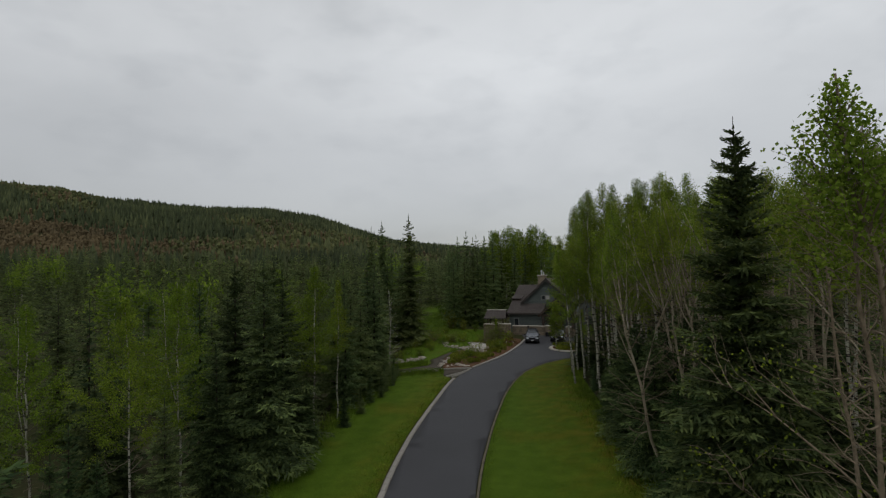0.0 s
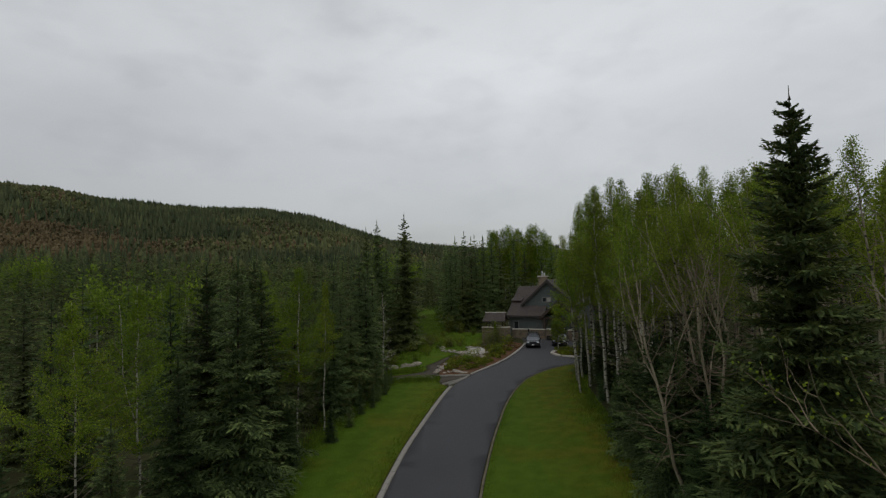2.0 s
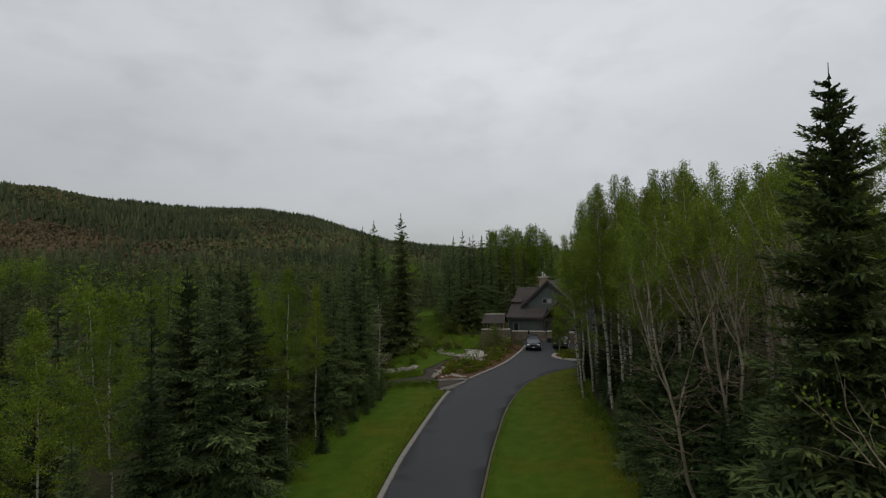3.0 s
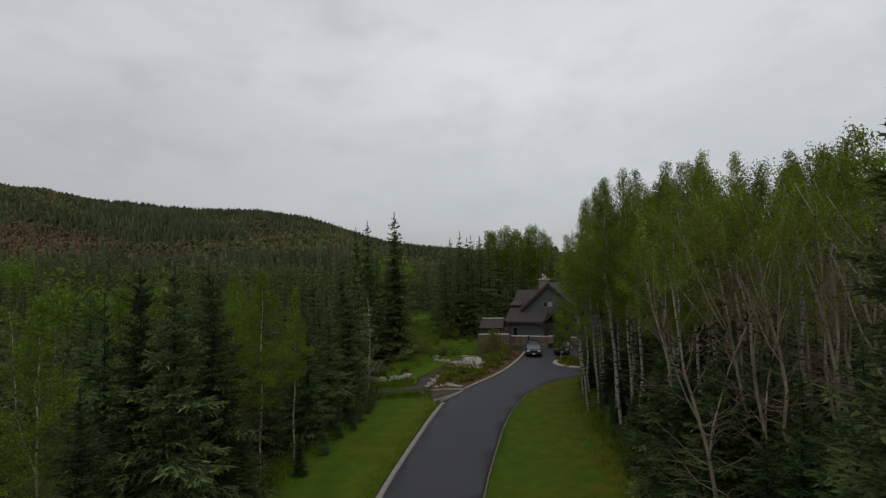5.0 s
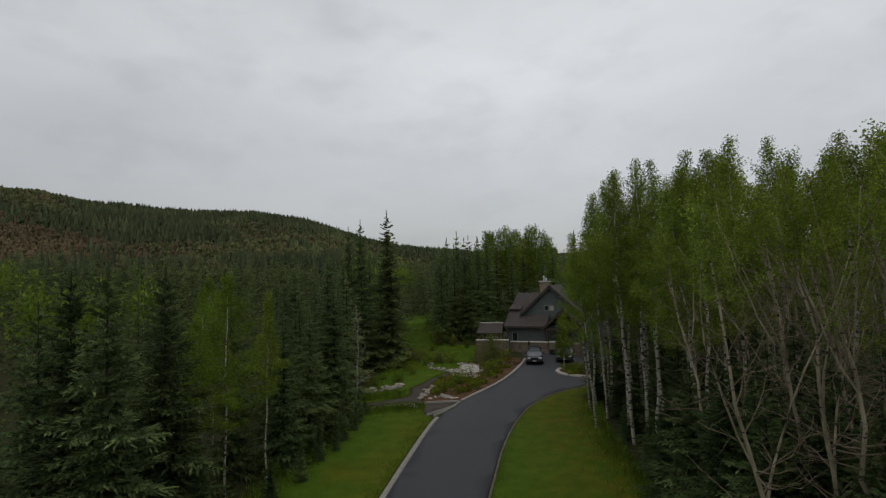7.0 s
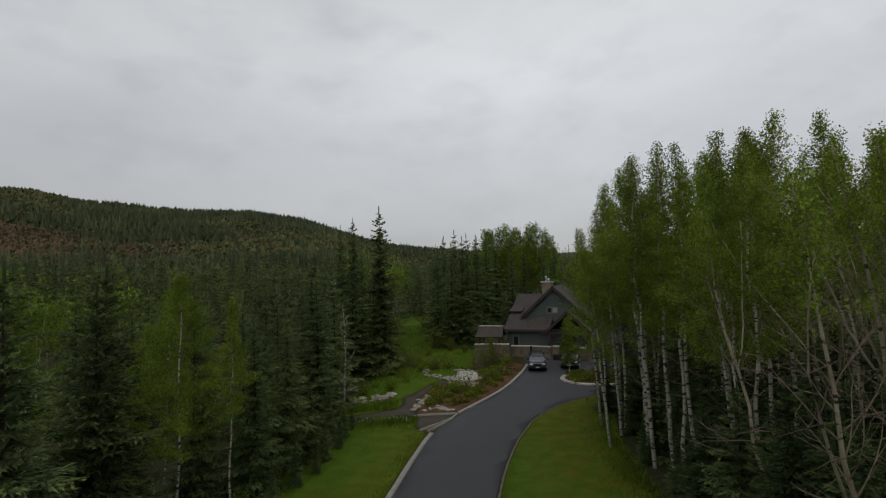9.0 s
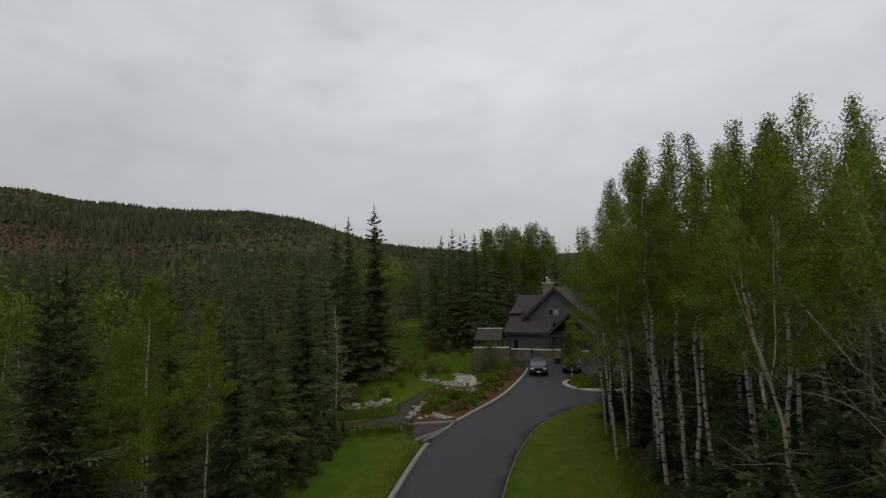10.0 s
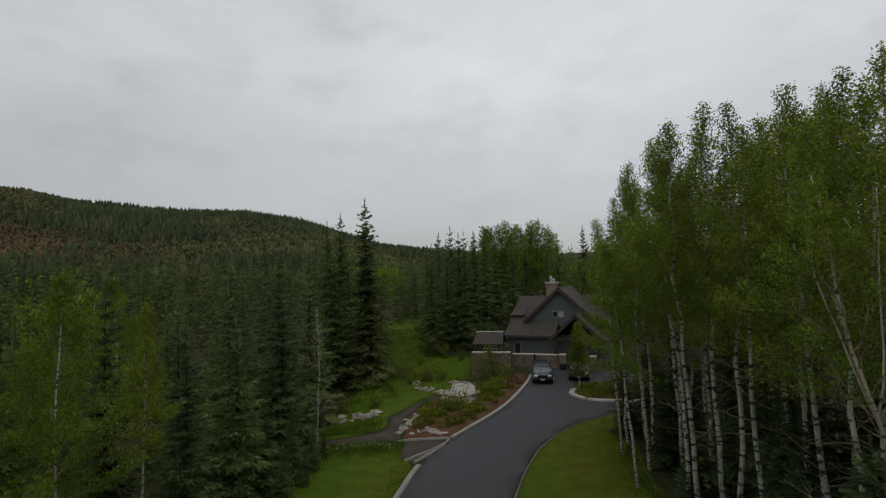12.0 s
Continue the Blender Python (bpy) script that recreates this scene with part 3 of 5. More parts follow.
def make_spruce(seed, H, R, whorls, branches, n, low=0.05, power=0.85, sides=6, ragged=0.2, needles=None, core=0.2, spire=1.0, split=1, widest=0.4):
    rng = random.Random(seed)
    tree = new("spruce_tree")
    vs, fs = tube([(0, 0, -0.4), (0.02, 0, H * 0.3), (0, 0.03, H * 0.7), (0, 0, H)], [0.009 * H + 0.02, 0.0075 * H, 0.004 * H, 0.008], sides)
    obj("trunk", vs, fs, M_BARK, tree, "", True)
    v, t = spruce_crown(rng, H, R, whorls, branches, n, low, power, ragged, core, spire, split, widest)
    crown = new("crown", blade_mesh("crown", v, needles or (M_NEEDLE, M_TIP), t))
    crown.parent = tree
    tree["tall"] = float(H)
    return tagged(tree, "dark green spruce with drooping boughs and paler tips", "spruce tree", "spruces of the wood")


def wander(rng, p, d, length, n, bend, up=0.0):
    """Points of a crooked twig."""
    pts, p, d = [Vector(p)], Vector(p), Vector(d).normalized()
    for _ in range(n):
        d = (d + Vector((rng.uniform(-bend, bend), rng.uniform(-bend, bend), rng.uniform(-bend, bend) + up))).normalized()
        p = p + d * (length / n)
        pts.append(p.copy())
    return pts


def make_aspen(seed, H, R, leaves, bare=0.5, leaf=0.09, limbs=16, dead=5, crook=0.05, thick=1.0, cluster=0.3, rise=0.6, spread=1.0, twigs=3, name="aspen_tree", wood=None, leaf_material=None, low_leaf=0.0, bark=None, forks=0):
    """A slender stem, upswept limbs that shorten towards a pointed top, leaves strung along the twigs.
    low_leaf: share of the crown, from below, that bears no leaves."""
    rng = random.Random(seed)
    tree = new(name)
    n = 10
    ox, oy = rng.uniform(-1, 1), rng.uniform(-1, 1)
    pts = [Vector((crook * H * 0.25 * math.sin(2.6 * i / n + ox) + rng.uniform(-1, 1) * (0.004 + 0.05 * crook) * H,
                   crook * H * 0.25 * math.sin(2.2 * i / n + oy) + rng.uniform(-1, 1) * (0.004 + 0.05 * crook) * H, H * i / n - (0.3 if i == 0 else 0))) for i in range(n + 1)]
    base = pts[0].copy()
    pts = [p - Vector((base.x, base.y, 0)) for p in pts]
    rad = [thick * (0.0056 * H + 0.025) * (1 - 0.9 * i / n) + 0.008 for i in range(n + 1)]

    def at(u):
        k = min(int(u * n), n - 1)
        return pts[k].lerp(pts[k + 1], u * n - k)

    runs = []
    obj("trunk", *tube(pts, rad, 7), bark or M_ASPEN, tree, "", True)
    for k in range(forks):
        u = rng.uniform(0.38, 0.62)
        a = 2.1 * k + rng.uniform(-0.6, 0.6)
        long = H * rng.uniform(0.85, 1.0) * (1 - u)
        stem = wander(rng, at(u), (0.36 * math.cos(a), 0.36 * math.sin(a), 1.0), long, 7, 0.15, 0.08)
        wide = 0.62 * thick * (0.0056 * H + 0.025) * (1 - 0.9 * u)
        fork = obj("fork", *tube(stem, [wide * (1 - 0.88 * i / 7) + 0.006 for i in range(8)], 6), bark or M_ASPEN, tree, "", True)
        for q in (2, 3, 4, 5, 6):
            b1 = a + rng.uniform(-1.5, 1.5)
            tw = wander(rng, stem[q], (math.cos(b1), math.sin(b1), rng.uniform(0.1, 1.0)), long * rng.uniform(0.2, 0.36), 5, 0.3, 0.08)
            obj("twig", *tube(tw, [0.016, 0.013, 0.010, 0.008, 0.005, 0.003], 4), wood or M_TWIG, fork, "", True)
            if q > 4:
                runs += list(zip(tw[1:-1], tw[2:]))
        runs += list(zip(stem[5:-1], stem[6:]))
    for k in range(limbs):
        v = (k + rng.random()) / limbs
        u = bare + (0.985 - bare) * v
        a = k * 2.4 + rng.uniform(-0.5, 0.5)
        ln = R * min(0.62 + 2.2 * v, 1.15 * (1 - v) ** 0.95 + 0.06) * rng.uniform(0.7, 1.2)
        line_ = wander(rng, at(u), (math.cos(a), math.sin(a), rise + 1.1 * v), ln, 5, 0.16 + 0.5 * crook, 0.06)
        pieces = [tube(line_, [thick * 0.03 * (1 - u) + 0.012, 0.013, 0.012, 0.010, 0.007, 0.004], 4)]
        leafy = v >= low_leaf
        if leafy:
            runs += list(zip(line_[1:-1], line_[2:]))
        for q in (1, 2, 3, 4)[:twigs]:
            b1 = a + rng.uniform(-1.2, 1.2)
            sub = wander(rng, line_[q], (math.cos(b1), math.sin(b1), rng.uniform(-0.25, 0.7) + 0.4 * v), ln * (0.66 - 0.08 * q), 3, 0.25, 0.05)
            pieces.append(tube(sub, [0.009, 0.007, 0.005, 0.003], 3))
            if leafy:
                runs += list(zip(sub[:-1], sub[1:]))
        obj("limb", *join(pieces), wood or M_TWIG, tree, "", True)
    runs += [(at(u), at(u + 0.03)) for u in (0.88, 0.91, 0.94, 0.97)] * 2
    for k in range(dead):
        u = rng.uniform(0.2, bare)
        a = rng.uniform(0, 6.28)
        line_ = wander(rng, at(u), (math.cos(a), math.sin(a), rng.uniform(-0.15, 0.6)), spread * R * rng.uniform(0.4, 1.0), 6, 0.3, 0.05)
        pieces = [tube(line_, [0.026, 0.021, 0.017, 0.014, 0.011, 0.008, 0.004], 4)]
        for q in (2, 3, 4):
            b1 = a + rng.uniform(-1.2, 1.2)
            pieces.append(tube(wander(rng, line_[q], (math.cos(b1), math.sin(b1), rng.uniform(-0.1, 0.9)), spread * R * 0.35, 4, 0.35, 0.06), [0.010, 0.008, 0.006, 0.005, 0.003], 3))
        obj("dead_limb", *join(pieces), wood or M_TWIG, tree, "", True)
    if leaves:
        nr = np.random.RandomState(seed)
        p, q = (np.array([tuple(r[k]) for r in runs]) for k in (0, 1))
        pick = nr.choice(len(runs), leaves, p=(lambda w: w / w.sum())(np.linalg.norm(q - p, axis=1) + 0.05))
        f = nr.random_sample((leaves, 1))
        c = p[pick] * (1 - f) + q[pick] * f + np.clip(nr.normal(0, 1, (leaves, 3)), -1.5, 1.5) * cluster * 0.5
        d = unit(nr.normal(0, 1, (leaves, 3)) + (0, 0, -0.3))
        sd = unit(np.cross(d, unit(nr.normal(0, 1, (leaves, 3)))))
        z = leaf * nr.uniform(0.7, 1.3, leaves)
        crown = new("crown", blade_mesh("crown", blades(c, d, sd, z * 1.15, z, 4 if name == "poplar_tree" else 3), (leaf_material or M_LEAF,)))
        crown.parent = tree
    tree["tall"] = float(H)
    return tagged(tree, "slender aspen with pale bark and fresh yellow-green leaves", "aspen tree", "aspens of the wood")


PLACED = []


def plant(model, x, y, height=None, turn=None, squash=1.0, label="", tilt=(0.0, 0.0)):
    """Stand a copy of a tree on the ground; height: metres it shall have; tilt: degrees by which it leans to x and y."""
    k = height / model["tall"] if height else 1.0
    a = random.uniform(0, 360) if turn is None else turn
    ob = copy_thing(model, Matrix.Identity(4))
    ob.matrix_basis = Matrix.Translation((x, y, ground(x, y) - 0.05)) @ pose(0, 0, 0, -tilt[1], tilt[0], 0) @ pose(0, 0, 0, 0, 0, a) @ Matrix.Diagonal((k * squash, k * squash, k, 1))
    PLACED.append((x, y))
    return tagged(ob, label)


def free(x, y, gap):
    return all((x - a) ** 2 + (y - b) ** 2 > gap * gap for a, b in PLACED)


SPRUCE_HERO = make_spruce(4, 15, 3.3, 42, 12, 13, 0.04, 0.78, 8, 0.28, None, 0.16, 0.25, 4, 0.11)
SPRUCE_CLOSE = [make_spruce(sd, 12, r, w, 10, 11, 0.03, p, 7, 0.25, split=4, widest=0.12) for sd, r, w, p in ((6, 2.9, 21, 0.82), (7, 2.5, 22, 0.80))]
# Tall, edge and glade spruces wear the needle tones lightened for haze.
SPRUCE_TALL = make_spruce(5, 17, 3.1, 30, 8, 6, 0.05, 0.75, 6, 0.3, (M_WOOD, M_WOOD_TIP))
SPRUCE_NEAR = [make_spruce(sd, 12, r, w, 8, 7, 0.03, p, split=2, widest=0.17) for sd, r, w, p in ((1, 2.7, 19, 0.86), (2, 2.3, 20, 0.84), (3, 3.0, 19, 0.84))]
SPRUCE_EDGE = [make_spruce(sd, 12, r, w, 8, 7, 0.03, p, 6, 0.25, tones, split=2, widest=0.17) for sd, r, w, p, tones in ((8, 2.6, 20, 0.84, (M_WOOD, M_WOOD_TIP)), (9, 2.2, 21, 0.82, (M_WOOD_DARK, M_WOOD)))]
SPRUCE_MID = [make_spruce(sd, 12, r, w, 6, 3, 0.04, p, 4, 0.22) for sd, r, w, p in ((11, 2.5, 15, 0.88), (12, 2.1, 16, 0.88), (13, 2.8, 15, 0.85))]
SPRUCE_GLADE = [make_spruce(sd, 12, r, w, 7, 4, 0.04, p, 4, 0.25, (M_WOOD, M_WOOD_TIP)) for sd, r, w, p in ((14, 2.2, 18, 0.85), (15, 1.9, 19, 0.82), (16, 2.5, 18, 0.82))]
ASPEN_NEAR = [make_aspen(sd, 15, r, 11500, b, 0.060, 34, 5, 0.08, 0.9, 0.30, 0.35, 1.0, 4) for sd, r, b in ((21, 2.9, 0.42), (22, 2.6, 0.48), (23, 3.1, 0.40), (24, 2.7, 0.50))]
ASPEN_BACK = [make_aspen(sd, 15, r, 4200, b, 0.115, 20, 0, twigs=2, cluster=0.5, rise=0.8) for sd, r, b in ((31, 2.9, 0.22), (32, 2.5, 0.28))]
ASPEN_HIGH = [make_aspen(sd, 14, r, 4800, b, 0.075, 20, 8, 0.10, 0.8, 0.45, 0.8, 1.1, 3, wood=M_WILLOW, low_leaf=0.2, bark=M_ASPEN_TAN) for sd, r, b in ((33, 2.6, 0.55), (34, 2.3, 0.62))]
ASPEN_SIDE = make_aspen(38, 15, 3.0, 10000, 0.55, 0.070, 28, 6, cluster=0.36, rise=0.8)
ASPEN_GROVE = [make_aspen(sd, 15, 3.6, 3600, b, 0.17, 18, 0, twigs=3, cluster=0.8, rise=0.5, leaf_material=M_YOUNG) for sd, b in ((35, 0.3), (36, 0.35))]
ASPEN_YOUNG = [make_aspen(sd, 11, r, int(5600 * r), b, 0.058, 30, 5, 0.05, 0.62, 0.24, 0.25, leaf_material=M_YOUNG, forks=f) for sd, b, r, f in ((41, 0.34, 3.1, 0), (42, 0.48, 1.3, 0), (43, 0.34, 2.4, 2))]
ASPEN_EDGE = make_aspen(46, 13, 2.5, 9000, 0.42, 0.064, 26, 4, 0.06, 0.8, 0.34, 0.5)
ASPEN_BARE = [make_aspen(sd, 14, 2.6, 3000, 0.5, 0.052, 22, 18, 0.16, 0.85, 0.24, 0.9, 1.1, 4, wood=M_WILLOW, low_leaf=0.6, bark=M_ASPEN_TAN, forks=2) for sd in (51, 52, 53)]
POPLAR = make_aspen(58, 14, 1.9, 2300, 0.74, 0.062, 22, 10, 0.10, 0.7, 0.20, 0.7, 1.0, 4, "poplar_tree", M_WILLOW, None, 0.25, M_WILLOW)
tagged(POPLAR, "balsam poplar with glossy green leaves and brown twigs", "poplar tree", "poplars of the wood")


def make_willow(seed, H, leaves, reach=0.75, bend=0.24):
    """A half-bare thicket tree: many curved stems from one foot, fanning out and up."""
    rg, nr = random.Random(seed), np.random.RandomState(seed)
    tree = new("willow_tree")
    tips = []
    for k in range(6):
        a = radians(180 + rg.uniform(-28, 40))
        out = rg.uniform(0.25, 1.0) * reach
        stem = wander(rg, (rg.uniform(-0.5, 0.5), rg.uniform(-0.5, 0.5), -0.2), (math.cos(a) * out, math.sin(a) * out, 1), H * rg.uniform(0.75, 1.05), 11, bend, 0.03)
        pieces = [tube(stem, [0.07 * (1 - 0.9 * i / 11) + 0.006 for i in range(12)], 6)]
        for q in range(3, 12):
            for _ in range(1 + q % 2):
                b1 = a + rg.uniform(-1.5, 1.5)
                br = wander(rg, stem[q], (math.cos(b1), math.sin(b1), rg.uniform(0.1, 1.0)), H * rg.uniform(0.12, 0.26), 7, 0.38, 0.07)
                pieces.append(tube(br, [0.020, 0.017, 0.014, 0.011, 0.009, 0.007, 0.005, 0.003], 4))
                for w in (1, 3, 5):
                    b2 = b1 + rg.uniform(-1.2, 1.2)
                    tw = wander(rg, br[w], (math.cos(b2), math.sin(b2), rg.uniform(-0.1, 0.9)), H * 0.085, 4, 0.35, 0.05)
                    pieces.append(tube(tw, [0.009, 0.007, 0.006, 0.004, 0.002], 3))
                    if q > 7:
                        tips += tw[2:]
        obj("stem", *join(pieces), M_WILLOW, tree, "", True)
    t = np.array([tuple(p) for p in tips])
    c = t[nr.randint(0, len(t), leaves)] + nr.normal(0, 0.16, (leaves, 3))
    d = unit(nr.normal(0, 1, (leaves, 3)))
    z = 0.06 * nr.uniform(0.7, 1.3, leaves)
    cr = new("crown", blade_mesh("crown", blades(c, d, unit(np.cross(d, nr.normal(0, 1, (leaves, 3)))), z * 1.2, z, 4), (M_YOUNG,)))
    cr.parent = tree
    tree["tall"] = float(H)
    return tagged(tree, "willow thicket of bare curved brown branches with few leaves", "willow tree", "willows of the wood")


WILLOW = [make_willow(sd, 12, 900, 0.6, 0.17) for sd in (55, 56)]
SNAG = make_aspen(61, 8.5, 2.0, 160, 0.24, 0.06, 26, 9, 0.08, 1.1, wood=M_ASPEN)
MODELS = [SPRUCE_HERO, *SPRUCE_CLOSE, SPRUCE_TALL, *SPRUCE_NEAR, *SPRUCE_EDGE, *SPRUCE_MID, *SPRUCE_GLADE, *ASPEN_NEAR, *ASPEN_BACK, *ASPEN_HIGH, *ASPEN_YOUNG, *ASPEN_BARE, *ASPEN_GROVE, ASPEN_SIDE, SNAG, ASPEN_EDGE, POPLAR, *WILLOW]

# single trees that stand out
plant(SPRUCE_HERO, 9.0, 16.75, 15.2, 20, 1.0, "tall dark spruce with dense blunt top at the lawn's edge")
plant(SPRUCE_TALL, -4.6, 73.6, 17.4, 0, 1.0, "tall narrow spruce standing above the clearing")
plant(SPRUCE_TALL, -10.6, 95, 18.0, 0, 0.85)
plant(SPRUCE_TALL, -12.6, 96, 17.2, 50, 0.8)
for x, y, h, k in ((-9.2, 38.1, 11.3, 0), (-8.08, 40.7, 10.2, 1), (-13.0, 27.3, 11.0, 2), (-13.9, 24.2, 10.6, 0), (-17.5, 23.5, 10.9, 2), (-11.0, 40.0, 9.4, 0), (-20.5, 45.0, 12, 2), (-15.6, 52.5, 12.2, 0)):
    plant(ASPEN_YOUNG[k], x, y, h)
plant(SNAG, -5.9, 57.6, 8.4, 0, 1.0, "nearly bare pale aspen with crooked dead twigs")
# front row of spruces along the lawn
for x, y, h, k in ((-9.9, 30.2, 11.9, 2), (-10.2, 34.6, 11.2, 0), (-12.0, 31.5, 11.8, 1), (-11.6, 37.5, 12.0, 0), (-10.6, 43.0, 11.2, 1), (-9.3, 46.0, 10.2, 0), (-8.6, 50.0, 10.5, 2),
                   (-7.9, 56.6, 12.4, 1), (-7.3, 47.4, 9.0, 0), (-8.0, 43.9, 9.4, 1), (-6.5, 41.6, 2.2, 0), (-6.2, 44.6, 2.8, 1), (-7.2, 38.6, 2.4, 0), (-8.6, 34.0, 4.4, 1), (-6.3, 48.6, 4.6, 0), (-6.9, 53.4, 10.6, 1), (-5.0, 52.4, 2.6, 0), (-4.9, 50.2, 2.0, 1), (-5.4, 48.2, 2.8, 2), (-5.7, 50.8, 4.2, 0), (-4.8, 54.3, 1.6, 2), (-5.5, 46.2, 2.2, 1), (-6.0, 55.4, 3.2, 0), (-16.2, 25.5, 7.5, 1), (-18.2, 30.0, 9.0, 2), (-15.0, 22.0, 6.0, 0), (-12.6, 20.0, 5.0, 1), (-17.0, 20.0, 7.0, 2), (-20.6, 24.0, 9.0, 0), (-6.8, 52.4, 2.6, 2), (-7.4, 50.4, 3.4, 0), (-10.6, 25.5, 8.0, 2), (-11.2, 22.0, 6.5, 0), (-12.5, 17.5, 6.0, 1), (-9.8, 53.5, 12.0, 2), (-7.4, 62.5, 11.0, 0), (-8.6, 68, 13, 1), (-7.6, 73.5, 12.5, 2)):
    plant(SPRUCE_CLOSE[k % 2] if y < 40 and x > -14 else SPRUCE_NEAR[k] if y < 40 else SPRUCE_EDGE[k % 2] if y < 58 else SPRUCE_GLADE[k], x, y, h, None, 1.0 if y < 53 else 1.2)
# aspens along the drive's other side: the trunks that show, with their lean
plant(ASPEN_EDGE, 12.0, 52.8, 13.2, 10, 1.0, "", (-3, 0))
plant(ASPEN_EDGE, 11.1, 48.0, 11.8, 0, 1.1, "leaning aspen at the lawn's edge with full yellow-green crown", (-4.5, 0))
for x, y, h, k, a, lean in ((12.3, 45.7, 15.8, 1, 30, -1), (12.2, 44.2, 16.2, 3, 200, -1.5), (12.9, 43.5, 16.4, 2, 80, -1), (12.9, 42.2, 16.2, 0, 10, -0.5), (12.5, 39.9, 14.6, 1, 140, -1), (13.4, 38.4, 14.8, 3, 60, -2), (13.2, 37.8, 14.4, 2, 0, -3), (14.4, 37.2, 15.4, 0, 170, -1),
                            (14.9, 36.9, 15.9, 2, 180, -2), (12.2, 34.3, 14.2, 1, 220, -3), (11.6, 34.5, 13.6, 3, 0, -4), (13.2, 47.6, 16.2, 2, 30, -1), (13.9, 49.2, 15.4, 0, 200, 0), (14.2, 46.9, 16.0, 2, 80, 0), (14.4, 40.6, 16.2, 0, 60, 0),
                            (13.2, 51.6, 15.2, 1, 0, -2), (12.9, 54.4, 14.6, 0, 20, -2), (12.4, 50.0, 15.6, 3, 70, -2), (15.4, 49.6, 15.4, 0, 100, 0), (16.2, 45.0, 16.0, 3, 270, 0), (16.4, 41.2, 16.0, 2, 0, 0), (17.0, 36.4, 15.6, 1, 40, -1), (16.4, 32.0, 14.8, 0, 0, -2),
                            (14.3, 55.4, 15.4, 2, 50, 0), (16.2, 53.6, 16.0, 3, 120, 0), (19, 49, 15.5, 2, 33, 0), (19.5, 42, 15, 0, 77, 0)):
    plant(ASPEN_NEAR[k], x, y, h, a, 1.0, "", (lean, 0))
# crooked, half-bare aspens
for x, y, h, k, a, lean in ((10.1, 25.9, 12.4, 0, 200, -9), (12.4, 27.8, 13.0, 1, 100, -8), (11.9, 25.1, 12.8, 2, 20, -9), (11.6, 26.6, 12.6, 0, 240, -7), (14.2, 28.3, 13.4, 1, 60, -6), (13.8, 26.2, 13.4, 2, 310, -7), (11.2, 32.2, 12.2, 1, 330, -6), (13.4, 23.8, 13.2, 2, 10, -6), (13.4, 31.2, 13.0, 0, 15, -5),
                            (12.4, 19.4, 13.6, 1, 30, -6), (12.6, 14.6, 13.4, 0, 0, -6), (13.8, 16.8, 14.2, 2, 350, -4), (14.4, 21, 14.2, 0, 10, -4), (15.2, 27.5, 14.2, 2, 60, -4), (15.5, 24.5, 14.2, 1, 0, -4)):
    plant(ASPEN_BARE[k], x, y, h, a, 1.0, "crooked half-bare aspen with tangled pale branches", (lean, 0))
# leafy poplars and willow thicket close to the path
for x, y, h, a, lean in ((7.2, 7.5, 13.8, 0, -6), (7.5, 8.3, 13.0, 140, -6), (8.3, 7.6, 13.7, 250, -4), (9.6, 12.4, 12.8, 70, -3)):
    plant(POPLAR, x, y, h, a, 1.0, "", (lean, 0))
for x, y, h, k, a, lean in ((12.7, 8.4, 10.4, 0, 0, -7), (13.2, 9.2, 10.8, 1, 10, -8), (13.2, 10.2, 10.0, 0, 40, -3)):
    plant(WILLOW[k], x, y, h, a, 1.0, "", (lean, 0))
# dark young spruces beneath them
for x, y, h, k in ((10.3, 27.6, 7.2, 0), (10.4, 30.2, 7.6, 1), (10.7, 33.2, 6.8, 2), (11.0, 36.2, 5.2, 0), (11.5, 39.8, 3.0, 1), (10.2, 24.6, 5.6, 2), (10.2, 22.2, 5.0, 0), (11.9, 45.0, 2.4, 1), (12.8, 14.6, 8, 0), (13.6, 12.2, 9, 1), (11.8, 17.2, 7, 2), (10.8, 31.2, 5.6, 1), (11.6, 33.2, 5.0, 2), (11.9, 25.4, 7.0, 0), (12.8, 28.4, 8.0, 1), (12.7, 36.2, 5.0, 2), (13.6, 41, 5.5, 0), (14.0, 50.4, 6, 2), (12.9, 46, 4, 0), (15, 38.5, 7.5, 1), (10.9, 29.2, 7.0, 0), (11.6, 27.3, 7.2, 2), (12.2, 30.6, 7.5, 1), (10.9, 24.0, 6.0, 2), (12.3, 34.6, 6.0, 0), (13.8, 31.6, 8.5, 2), (10.4, 21.0, 7.0, 1), (11.4, 18.6, 8.0, 0), (11.6, 22.4, 8.4, 2), (9.6, 19.6, 4.5, 0), (15.4, 57.6, 7, 1), (16.6, 59.4, 6, 2), (17.4, 57.0, 8, 0), (19, 59.6, 8, 1), (21, 58, 9, 2), (21.6, 62.2, 8, 0), (23, 61, 9, 1), (23, 65, 9, 2), (24.5, 63, 10, 0), (23.5, 68.4, 9, 1), (26, 66, 10, 2), (24.5, 72, 10, 0), (14.4, 52.8, 5, 1), (13.2, 49.8, 4, 2), (15.0, 55.4, 5, 0), (11.9, 39.2, 3.2, 1), (13.3, 39.0, 5.4, 2), (14.6, 43.4, 7, 0), (15.2, 47, 8, 1), (14.6, 35.4, 8, 1), (9.9, 13.9, 3.2, 2), (9.2, 10.8, 2.6, 0)):
    plant(SPRUCE_CLOSE[k % 2] if y < 40 and x < 12 else SPRUCE_NEAR[k], x, y, h, None, 1.2)
